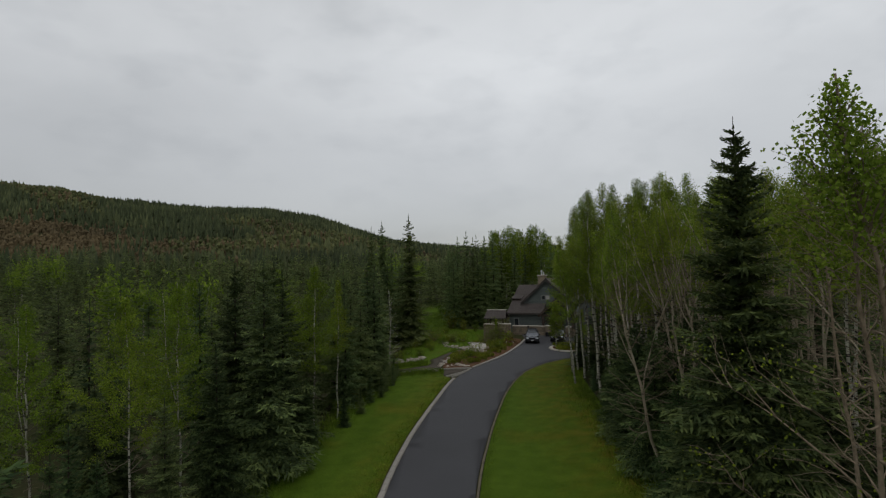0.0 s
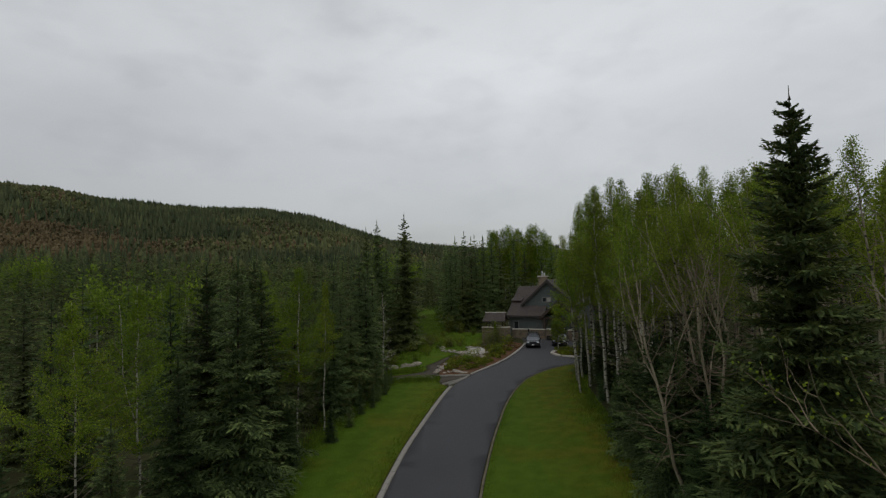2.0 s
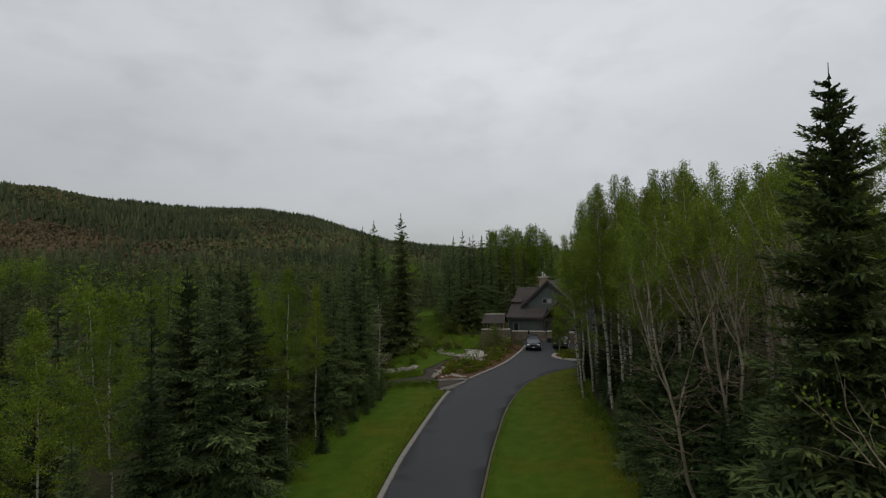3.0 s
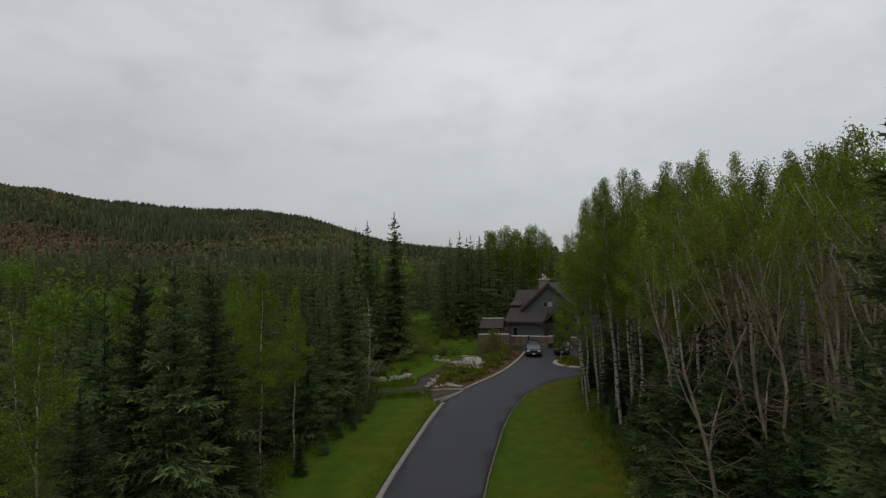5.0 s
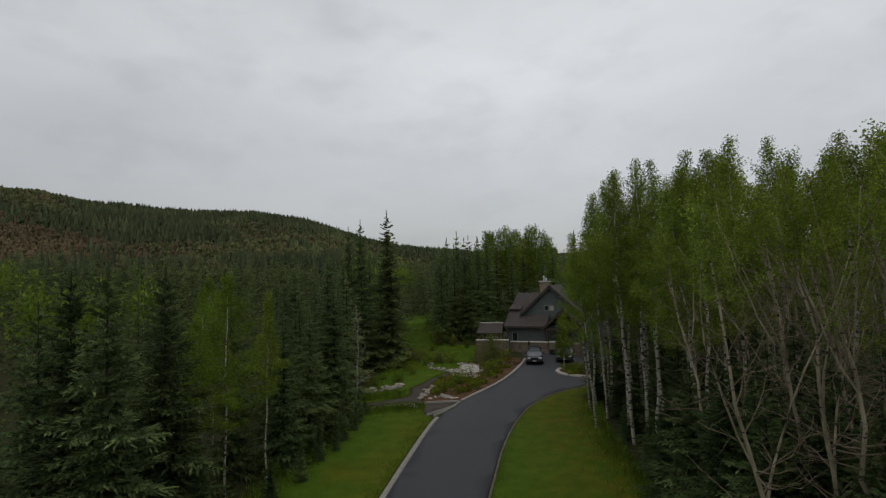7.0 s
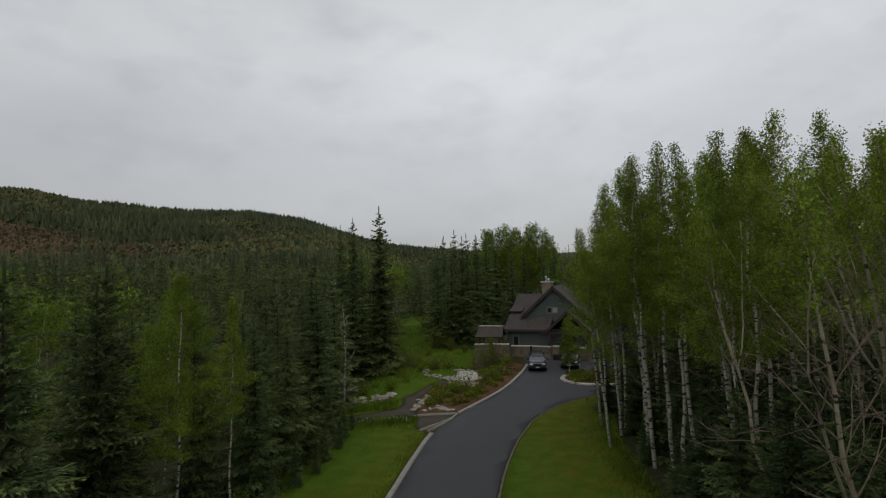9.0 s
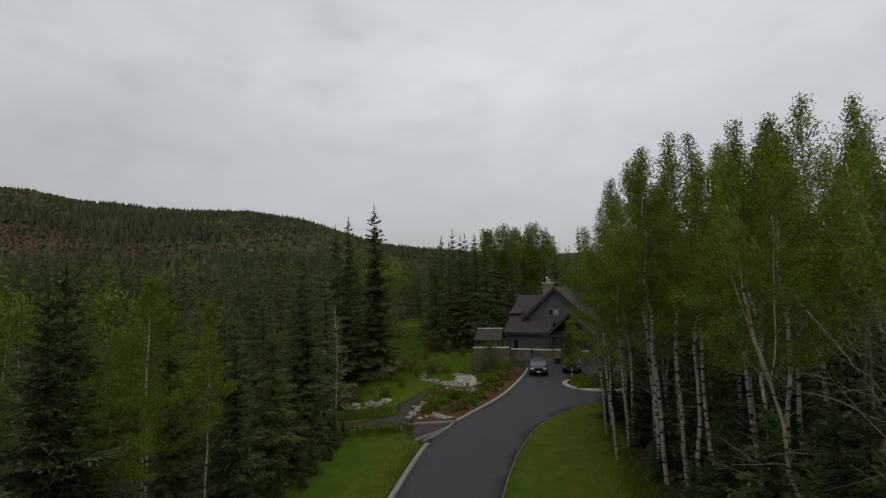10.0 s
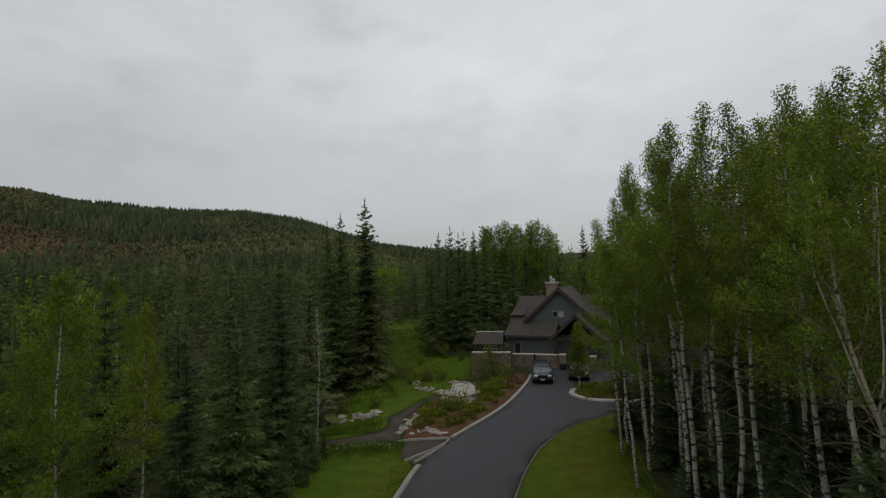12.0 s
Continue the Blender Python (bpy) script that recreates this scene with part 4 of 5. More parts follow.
# spruces behind the clearing and beside the house
for x, y, h in ((1.4, 84.5, 12.2), (3.2, 86.5, 13.0), (5.2, 85.5, 12.0), (2.2, 89.5, 13.4), (4.8, 90, 13.8), (6.8, 92, 14), (0.8, 93, 12.5), (8.6, 96, 14.5), (4, 97, 15), (-6.2, 81, 13), (-8, 84, 13.5), (-9.5, 79, 12.5), (-6.8, 89, 13), (7.4, 98.5, 14), (10.5, 101, 14.5), (12.5, 98, 12), (15, 102, 13), (17.5, 99, 12.5), (20, 103, 14), (23, 100, 15), (9.2, 104, 15), (6, 101, 14.6), (26, 97, 15), (13.5, 105, 14), (2.4, 94, 14)):
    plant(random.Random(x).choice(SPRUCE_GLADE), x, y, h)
for x, y, h in ((9.5, 108, 15.5), (12.5, 112, 16.5), (15, 109, 16.8), (17.5, 113, 17), (20, 110, 16), (13.8, 116, 17), (11, 118, 16.5), (18.8, 118, 17), (10.8, 110.5, 15.5), (13.6, 110.5, 16.2), (16.2, 111, 16.6), (18.8, 111.5, 16.4), (8.0, 112, 14.5), (21.5, 114, 16.0), (15.5, 114.5, 17)):
    plant(ASPEN_GROVE[int(x) % 2], x, y, h - 0.9 + 1.3 * math.sin(5 * x + 3 * y))


for x, y, h in ((16, 14, 13), (18, 17, 13.2), (15.5, 18.6, 12.8), (17.6, 20.5, 13.4), (19.5, 22.5, 13.5), (16.6, 22.8, 13), (20.5, 18.5, 13.5), (14.9, 15.4, 12.4), (18.5, 25.5, 13.6), (22, 24, 14)):
    plant(ASPEN_SIDE, x, y, h + 0.4 + (0.9 if y < 21 else 0))
for x, y, h in ((15.5, 52, 14.2), (17.5, 50.4, 15.0), (16.9, 47.4, 15.2), (18.4, 54, 15.2), (14.9, 53.4, 13.0), (15.2, 44.2, 14.4)):
    plant(ASPEN_BACK[int(x) % 2], x, y, h)


rg = random.Random(77)
for _ in range(90):
    x, y = rg.uniform(14.5, 23), rg.uniform(25, 50)
    if free(x, y, 1.8) and x < 7 + 0.8 * y:
        plant((ASPEN_HIGH if y < 38 or x > 15.5 else ASPEN_BACK)[rg.randrange(2)], x, y, rg.uniform(12.9, 14.2) + 0.09 * (y - 25) + 0.4 * step(32, 36, y))


def clear_ground(x, y):
    """Drive, lawns, garden, house and meadow keep free of trees."""
    if y < 54:
        return (-9.9 if y < 40 else -9.6) < x < 10.8 + 0.05 * max(y - 20, 0)
    if y < 82:
        return -5.8 < x < 24
    if y < 104:
        return -5.5 < x < 1.0 or 6 < x < 28
    return -6.5 < x < 0.6 and y < 132


rng = random.Random(5)
for _ in range(2600):
    x, y = rng.uniform(-34, 30), rng.uniform(6, 76)
    if clear_ground(x, y) or not free(x, y, (4.3 if y > 24 else 3.2) if x < 0 else 2.2) or abs(x) > 7 + 0.86 * y:
        continue
    if x < 0:
        q = rng.random()
        if q < 0.10 and 42 < y < 62:
            plant(rng.choice(ASPEN_YOUNG), x, y, rng.uniform(9.5, 12))
        else:
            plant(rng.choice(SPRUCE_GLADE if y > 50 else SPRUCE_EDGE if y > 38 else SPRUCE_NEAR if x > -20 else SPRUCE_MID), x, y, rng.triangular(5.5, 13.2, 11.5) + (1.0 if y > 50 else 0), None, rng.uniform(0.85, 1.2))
    elif rng.random() < (0.55 if y < 36 else 0.15):
        plant(rng.choice(ASPEN_HIGH if y < 38 or 15.5 < x < 24 else ASPEN_BACK), x, y, rng.uniform(12.6, 13.9) + 0.03 * max(y - 30, 0))
    else:
        plant(rng.choice(SPRUCE_MID), x, y, rng.uniform(6.5, 10.5), None, 1.15)


for _ in range(600):
    x, y = rng.uniform(11.8, 19), rng.uniform(20, 58)
    if x > 11.4 + 0.06 * max(y - 36, 0) and free(x, y, 1.2):
        plant(rng.choice(SPRUCE_MID), x, y, rng.uniform(3.0, 7.0), None, 1.35)


def crowd(name, label, sites, crowns, materials):
    """A far wood in one mesh: site (x, y, height, turn, which crown)."""
    V, T = [], []
    for x, y, h, a, k in sites:
        v, t, tall = crowns[k]
        c, s_ = math.cos(a), math.sin(a)
        q = h / tall
        w = np.empty_like(v)
        w[..., 0], w[..., 1], w[..., 2] = (c * v[..., 0] - s_ * v[..., 1]) * q + x, (s_ * v[..., 0] + c * v[..., 1]) * q + y, v[..., 2] * q + ground(x, y)
        V.append(w)
        T.append(t)
    ob = new(name, blade_mesh(name, np.concatenate(V), materials, np.concatenate(T)))
    return tagged(ob, label, "forest", "", "stuff")


def tuft_crown(seed, n, H, R):
    """A small loose leaf crown for far aspens."""
    nr = np.random.RandomState(seed)
    p = nr.normal(0, 1, (n, 3)) * (R * 0.42, R * 0.42, H * 0.15) + (0, 0, H * 0.68)
    d = unit(nr.normal(0, 1, (n, 3)) + (0, 0, 0.6))
    sd = unit(np.cross(d, nr.normal(0, 1, (n, 3))))
    stem = blades([(0, 0, 0)] * 2, [(0, 0, 1)] * 2, [(1, 0, 0), (0, 1, 0)], [H * 0.95] * 2, [0.22] * 2)
    return np.concatenate([blades(p, d, sd, nr.uniform(0.8, 1.5, n) * R * 0.16, nr.uniform(0.6, 1.0, n) * R * 0.15), stem]), np.array([0] * n + [1] * 2), H


MIDC = [(*spruce_crown(random.Random(70 + k), 12, 2.0 + 0.25 * k, 11, 5, 2, 0.05, 0.85), 12) for k in range(3)]
FARC = [(*spruce_crown(random.Random(80 + k), 12, 2.0 + 0.25 * k, 8, 4, 1, 0.05, 0.85), 12) for k in range(3)]
TUFT = [tuft_crown(90 + k, 420, 13, 3.0) for k in range(2)]
mid, mid_green, far, far_tan, far_green, near_far = [], [], [], [], [], []
for _ in range(3600):
    x, y = rng.uniform(-120, 95), rng.uniform(30, 160)
    if clear_ground(x, y) or abs(x) > 10 + 0.86 * y or (y < 77 and -34 < x < 30) or not free(x, y, 4.0):
        continue
    PLACED.append((x, y))
    g = noise.noise((x / 22, y / 22, 11))
    if (x > 25 and g > 0.1) or g > 0.36:
        mid_green.append((x, y, rng.uniform(10, 13), rng.uniform(0, 6.28), rng.randrange(2)))
    else:
        mid.append((x, y, rng.triangular(8, 16.0, 13), rng.uniform(0, 6.28), rng.randrange(3)))
for x, y, h in ((-5.6, 126, 9), (-4, 129, 10), (-2.4, 127, 8.5), (-0.8, 130, 10), (0.4, 127, 9), (-3.2, 133, 11), (-5.2, 134, 11.5), (-1.4, 135, 11), (0.8, 134, 11), (-4.6, 119, 6), (-0.6, 121, 6.5), (-2.6, 122, 5)):
    mid.append((x, y, h, rng.uniform(0, 6.28), rng.randrange(3)))
for _ in range(42000):
    a, r = rng.uniform(-50, 44), math.sqrt(rng.uniform(145 ** 2, 690 ** 2))
    x, y = r * math.sin(radians(a)), r * math.cos(radians(a))
    if (y < 160 and abs(x) < 95) or (a > 12 and r > 240):
        continue
    g = noise.noise((x / 70, y / 70, 2)) + 0.5 * noise.noise((x / 25, y / 25, 4))
    brown = math.exp(-((a + 40) / 9.5) ** 2 - ((r - 285) / 38) ** 2)
    light = 0.30 + 0.35 * math.exp(-((a + 10) / 12) ** 2) * step(520, 380, r) + 0.55 * step(-26, -34, a) * step(400, 500, r) - 0.5 * step(430, 540, r) * step(-32, -26, a)
    site = (x, y, rng.triangular(4.5, 13.5, 9.0) * (1 - 0.38 * step(190, 240, r) - 0.12 * step(350, 600, r)))
    if rng.random() < 2.4 * brown:
        far_tan.append((x, y, 0.5 * site[2]))
        for _ in range(3):
            far_tan.append((x + rng.uniform(-4, 4), y + rng.uniform(-4, 4), rng.uniform(0.3, 0.5) * site[2]))
    elif 0.5 + 0.9 * g < light and r > 200:
        (far_tan if rng.random() < (0.16 if r > 250 else 0.06) else far_green).append((x, y, rng.uniform(0.45, 0.75) * site[2]))
    elif r < 205:
        near_far.append((*site, rng.uniform(0, 6.28), rng.randrange(3)))
    else:
        far.append(site)


def far_wood(label, sites, material, profile, sides):
    """Small whole trees in one mesh; profile: rings of (height share, radius share)."""
    rg = random.Random(len(sites))
    V, F = [], []
    for x, y, h in sites:
        z, k0, n = ground(x, y) - 0.3, len(V), len(profile)
        w = rg.uniform(0.8, 1.25)
        for q, (hz, rr) in enumerate(profile):
            t0 = rg.uniform(0, 6.28)
            for k in range(sides):
                g = t0 + math.tau * k / sides
                e = rr * h * w * rg.uniform(0.7, 1.3)
                V.append((x + e * math.cos(g), y + e * math.sin(g), z + h * (hz + rg.uniform(-0.03, 0.03))))
        V.append((x, y, z + h))
        for q in range(n - 1):
            for k in range(sides):
                F.append((k0 + q * sides + k, k0 + q * sides + (k + 1) % sides, k0 + (q + 1) * sides + (k + 1) % sides, k0 + (q + 1) * sides + k))
        for k in range(sides):
            F.append((k0 + (n - 1) * sides + k, k0 + (n - 1) * sides + (k + 1) % sides, len(V) - 1))
    return tagged(obj("forest", V, F, material, None, label), "", "forest", "", "stuff")


far_wood("dark spruce wood on the distant hillside", far, M_FAR, ((0.0, 0.19), (0.45, 0.12)), 4)
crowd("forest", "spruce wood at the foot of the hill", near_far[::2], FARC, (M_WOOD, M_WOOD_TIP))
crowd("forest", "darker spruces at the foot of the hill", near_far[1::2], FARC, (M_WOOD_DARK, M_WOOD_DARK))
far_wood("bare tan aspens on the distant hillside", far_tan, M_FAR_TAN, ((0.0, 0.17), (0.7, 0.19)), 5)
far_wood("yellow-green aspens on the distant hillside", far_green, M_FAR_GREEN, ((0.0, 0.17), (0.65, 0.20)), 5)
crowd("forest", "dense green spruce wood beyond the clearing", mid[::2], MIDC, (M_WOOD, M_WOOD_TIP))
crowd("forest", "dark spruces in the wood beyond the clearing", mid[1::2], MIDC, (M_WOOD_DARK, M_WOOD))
crowd("forest", "pale green aspen wood among the spruces", mid_green, TUFT, (M_LEAF, M_ASPEN))
for p in MODELS:
    for o in (*p.children_recursive, p):
        bpy.data.objects.remove(o)

# ---- the house ----
HZ = 2.25
house = new("house")
house.matrix_basis = pose(9.2, 79.2, HZ, 0, 0, -27)
tagged(house, "grey-green timber house with brown shingle roofs and stone chimney", "house")


def slab(p, q, r, s_, t):
    """A four-cornered plate of thickness t, hanging below its corners."""
    bm = bmesh.new()
    top = [bm.verts.new(v) for v in (p, q, r, s_)]
    n = (Vector(q) - Vector(p)).cross(Vector(s_) - Vector(p)).normalized()
    n = n if n.z > 0 else -n
    low = [bm.verts.new(Vector(v) - n * t) for v in (p, q, r, s_)]
    bm.faces.new(top)
    bm.faces.new(low[::-1])
    for i in range(4):
        j = (i + 1) % 4
        bm.faces.new((top[i], low[i], low[j], top[j]))
    bmesh.ops.recalc_face_normals(bm, faces=bm.faces[:])
    return bm


def prism(outline, v0, v1):
    """An outline in the facade's plane (u, w), drawn back from v0 to v1."""
    bm = bmesh.new()
    a = [bm.verts.new((u, v0, w)) for u, w in outline]
    b = [bm.verts.new((u, v1, w)) for u, w in outline]
    bm.faces.new(a)
    bm.faces.new(b[::-1])
    for i in range(len(a)):
        j = (i + 1) % len(a)
        bm.faces.new((a[i], b[i], b[j], a[j]))
    bmesh.ops.recalc_face_normals(bm, faces=bm.faces[:])
    return bm


M_GLASS, _n, _l, _b = mat("window_glass", 0.06, 0.0, 0.6)
_b.inputs["Base Color"].default_value = (0.02, 0.024, 0.026, 1)
M_PALE_PANE = rough_mat("pale_window_pane", (0.24, 0.23, 0.21), (0.34, 0.33, 0.30), 1.5, 9, 0.35, 0.05)
M_TRIM = rough_mat("grey_trim", (0.13, 0.13, 0.12), (0.20, 0.20, 0.185), 0.8, 9, 0.6, 0.1)
M_FASCIA = rough_mat("dark_brown_fascia", (0.040, 0.035, 0.031), (0.066, 0.058, 0.052), 0.8, 9, 0.6, 0.1)
M_METAL = rough_mat("galvanised_metal", (0.45, 0.45, 0.45), (0.62, 0.62, 0.62), 1.5, 9, 0.4, 0.1, metal=0.7)
M_BLACK = rough_mat("black_plastic", (0.012, 0.012, 0.013), (0.022, 0.022, 0.023), 1.5, 20, 0.6, 0.1)

EAVE, RIDGE = 2.82, 6.64
RISE = (RIDGE - EAVE) / 5.55
part("wall", prism([(0, -1), (9.6, -1), (9.6, 2.45), (0, 2.45)], 0, 10), M_SIDING, house, "grey-green lap siding wall")
part("gable_wall", prism([(0.05, 2.3), (9.55, 2.3), (9.55, 2.9), (0.05, 2.9)], 0.02, 9.98), M_SIDING, house)
part("roof", slab((-0.2, -0.55, EAVE), (5.0, -0.55, EAVE), (5.0, 5, RIDGE), (-0.2, 5, RIDGE), 0.16), M_ROOF, house)
part("roof", slab((5.0, 1.3, EAVE + 1.85 * RISE), (10.2, 1.3, EAVE + 1.85 * RISE), (10.2, 5, RIDGE), (5.0, 5, RIDGE), 0.16), M_ROOF, house)
part("roof", slab((-0.2, 10.5, EAVE), (10.2, 10.5, EAVE), (10.2, 5, RIDGE), (-0.2, 5, RIDGE), 0.16), M_ROOF, house)
part("fascia", box(5.25, 0.05, 0.24, (2.4, -0.585, EAVE - 0.22)), M_FASCIA, house)
part("fascia", slab((5.01, -0.58, EAVE + 0.02), (5.07, -0.58, EAVE + 0.02), (5.07, 1.4, EAVE + 0.02 + 1.98 * RISE), (5.01, 1.4, EAVE + 0.02 + 1.98 * RISE), 0.24), M_FASCIA, house)
for u0 in (-0.05, 9.4):
    bm = bmesh.new()
    vs = [bm.verts.new(v) for v in ((u0, 0, 2.45), (u0, 5, 6.35), (u0, 10, 2.45), (u0 + 0.2, 0, 2.45), (u0 + 0.2, 5, 6.35), (u0 + 0.2, 10, 2.45))]
    for f in ((0, 1, 2), (5, 4, 3), (0, 3, 4, 1), (1, 4, 5, 2), (2, 5, 3, 0)):
        bm.faces.new([vs[k] for k in f])
    bmesh.ops.recalc_face_normals(bm, faces=bm.faces[:])
    part("gable_end", bm, M_SIDING, house)
# great front gable over the lower roof
AP, GV = (5.25, 7.5), 1.25
part("gable_wall", prism([(1.75, 3.6), (8.75, 3.6), (8.75, 4.35), AP, (1.75, 4.35)], GV, GV + 0.2), M_SIDING, house)
for sg in (-1, 1):
    foot = (AP[0] + sg * 3.85, 4.15)
    part("roof", slab((foot[0], GV - 0.45, foot[1]), (AP[0], GV - 0.45, AP[1] + 0.12), (AP[0], 6.0, AP[1] + 0.12), (foot[0], 6.0, foot[1]), 0.16), M_ROOF, house)
    part("bargeboard", slab((foot[0], GV - 0.50, foot[1] + 0.02), (AP[0], GV - 0.50, AP[1] + 0.14), (AP[0], GV - 0.44, AP[1] + 0.14), (foot[0], GV - 0.44, foot[1] + 0.02), 0.28), M_FASCIA, house)


def window(u, w, wide, high, v, parent, panes=1, glass=None):
    fr = part("window", box(wide + 0.16, 0.07, high + 0.16, (u, v - 0.03, w - 0.08), 0.01), M_TRIM, parent, "grey-framed window")
    pw = wide / panes
    for k in range(panes):
        part("pane", box(pw - 0.06, 0.03, high - 0.04, (u - wide / 2 + pw * (k + 0.5), v - 0.062, w + 0.02)), glass or M_GLASS, fr)
    return fr


window(4.72, 4.6, 0.5, 0.55, GV, house)
window(5.34, 4.6, 0.5, 0.55, GV, house, 1, M_PALE_PANE)
window(1.05, 0.75, 0.6, 1.25, 0.0, house, 1)
# little shed dormer, its front coloured dark to stand in for a shadow line
part("dormer", prism([(-0.1, 3.9), (1.15, 3.9), (1.15, 4.75), (-0.1, 4.75)], 1.8, 4.0), M_TIMBER, house)
part("dormer_roof", slab((-0.25, 1.6, 4.75), (1.3, 1.6, 4.75), (1.3, 4.6, 5.75), (-0.25, 4.6, 5.75), 0.1), M_ROOF, house)
# lap boards on the front
for k in range(12):
    part("siding_board", box(9.5, 0.03, 0.19, (4.8, -0.012, 0.03 + k * 0.2), 0.008), M_SIDING, house)
for k in range(16):
    w = 4.3 + k * 0.22
    half = 3.4 * (1 - (k + 1) * 0.22 / 3.2)
    if half > 0.15:
        part("siding_board", box(2 * half, 0.03, 0.205, (AP[0], GV - 0.012, w), 0.008), M_SIDING, house)
# stone chimney with flue caps
CH = 3.5
chim = part("chimney", box(1.1, 0.95, 4.0, (CH, 5.0, 3.95), 0.03), M_STONE, house, "pale stone chimney stack")
part("chimney_cap", box(1.3, 1.15, 0.14, (CH, 5.0, 7.95), 0.02), M_CAP, chim)
for du, hh in ((-0.1, 0.5), (0.2, 0.22)):
    bm = bmesh.new()
    bmesh.ops.create_cone(bm, cap_ends=True, segments=12, radius1=0.09, radius2=0.09, depth=hh, matrix=Matrix.Translation((CH + du, 5, 8.09 + hh / 2)))
    bmesh.ops.create_cone(bm, cap_ends=True, segments=12, radius1=0.17, radius2=0.04, depth=0.14, matrix=Matrix.Translation((CH + du, 5, 8.19 + hh)))
    part("flue_cap", bm, M_METAL, chim, "pale metal flue cap")
# timber entrance porch
PA = (7.3, 5.0)
for sg in (-1, 1):
    foot = (PA[0] + sg * 2.75, 2.5)
    part("porch_roof", slab((foot[0], -1.3, foot[1]), (PA[0], -1.3, PA[1]), (PA[0], 2.6, PA[1]), (foot[0], 2.6, foot[1]), 0.14), M_ROOF, house)
    part("bargeboard", slab((foot[0], -1.36, foot[1] + 0.03), (PA[0], -1.36, PA[1] + 0.03), (PA[0], -1.3, PA[1] + 0.03), (foot[0], -1.3, foot[1] + 0.03), 0.3), M_TIMBER, house)
    part("post", box(0.3, 0.3, 3.0, (PA[0] + sg * 2.05, -1.0, -0.6), 0.02), M_TIMBER, house, "dark timber post")
    part("post_base", box(0.6, 0.6, 1.5, (PA[0] + sg * 2.05, -1.0, -0.7), 0.03), M_STONE, house, "tan stone post base")
    part("brace", box(0.16, 0.16, 1.5, (PA[0] + sg * 1.95, -1.0, 1.5), 0.01, None, pose(0, 0, 0, 0, -sg * 45, 0)), M_TIMBER, house)
part("tie_beam", box(4.6, 0.24, 0.28, (PA[0], -1.0, 2.4), 0.02), M_TIMBER, house)
part("king_post", box(0.24, 0.22, 2.0, (PA[0], -1.0, 2.68), 0.02), M_TIMBER, house)
door = part("door", box(1.1, 0.08, 2.1, (7.3, -0.05, 0), 0.01), M_TIMBER, house, "dark wooden front door")
part("door_handle", box(0.04, 0.08, 0.3, (7.7, -0.13, 0.95), 0.01), M_METAL, door)
wl_lamp = part("wall_lamp", box(0.14, 0.14, 0.3, (-0.05, -0.12, 1.55), 0.03), M_TRIM, house, "small white wall lamp")

# ---- court walls ----


def stone_wall(name, a, b, z0, z1, thick, label, courses, seed, cap=True):
    """A wall from a to b of single squared stones over a core, with cap slabs."""
    rg = random.Random(seed)
    wall = new(name)
    d = Vector((b[0] - a[0], b[1] - a[1], 0))
    L = d.length
    wall.matrix_basis = Matrix.Translation((*a, 0)) @ pose(0, 0, 0, 0, 0, math.degrees(math.atan2(d.y, d.x)))
    part("core", box(L, thick - 0.08, z1 - z0, (L / 2, 0, z0)), M_STONE, wall)
    h = (z1 - z0) / courses
    shared = []
    for k in range(6):
        bm = box(1, 1, 1, (0, 0, -0.5), 0.04)
        for v in bm.verts:
            v.co += Vector((rg.uniform(-1, 1), rg.uniform(-1, 1), rg.uniform(-1, 1))) * 0.03
        me = bpy.data.meshes.new("stone")
        bm.to_mesh(me)
        bm.free()
        me.materials.append(M_STONE)
        shared.append(me)
    for c in range(courses):
        u = 0.0
        while u < L - 0.05:
            w = min(rg.uniform(0.3, 0.65), L - u)
            if L - u - w < 0.15:
                w = L - u
            ob = new("stone", rg.choice(shared))
            ob.parent = wall
            ob.matrix_basis = Matrix.Translation((u + w / 2, 0, z0 + (c + 0.5) * h)) @ Matrix.Diagonal((w - 0.025, thick + rg.uniform(-0.03, 0.03), h - 0.025, 1))
            u += w
    if cap:
        n = max(1, round(L / 1.2))
        for k in range(n):
            part("cap_stone", box(L / n - 0.015, thick + 0.16, 0.11, ((k + 0.5) * L / n, 0, z1), 0.015), M_CAP, wall, "pale cap stone")
    return tagged(wall, label, "stone wall")


stone_wall("garden_wall", (5.22, 75.65), (8.8, 74.7), 0.3, 3.8, 0.5, "tall tan stone garden wall with pale cap", 12, 1)
stone_wall("court_wall", (9.4, 77.4), (13.5, 75.6), 1.8, 3.3, 0.35, "low tan stone court wall with pale cap", 6, 2)
stone_wall("gate_pillar", (13.62, 75.5), (14.27, 75.2), 1.8, 3.35, 0.6, "square tan stone gate pillar with pale cap", 6, 3)
stone_wall("gate_pillar", (16.1, 74.0), (16.75, 73.7), 1.8, 3.3, 0.6, "square tan stone gate pillar with pale cap", 6, 4)
post = part("bollard", box(0.18, 0.18, 1.35, (0, 0, 0), 0.03), M_BLACK)
post.matrix_basis = pose(11.35, 76.05, ground(11.35, 76.05), 0, 0, -26)
tagged(post, "dark square post standing before the court wall", "post")
bin_ = part("planter", box(0.6, 0.5, 0.6, (0, 0, 0), 0.05), M_BLACK)
bin_.matrix_basis = pose(13.8, 74.7, ground(13.8, 74.7), 0, 0, -26)
tagged(bin_, "black box planter at the foot of the pillar", "planter")

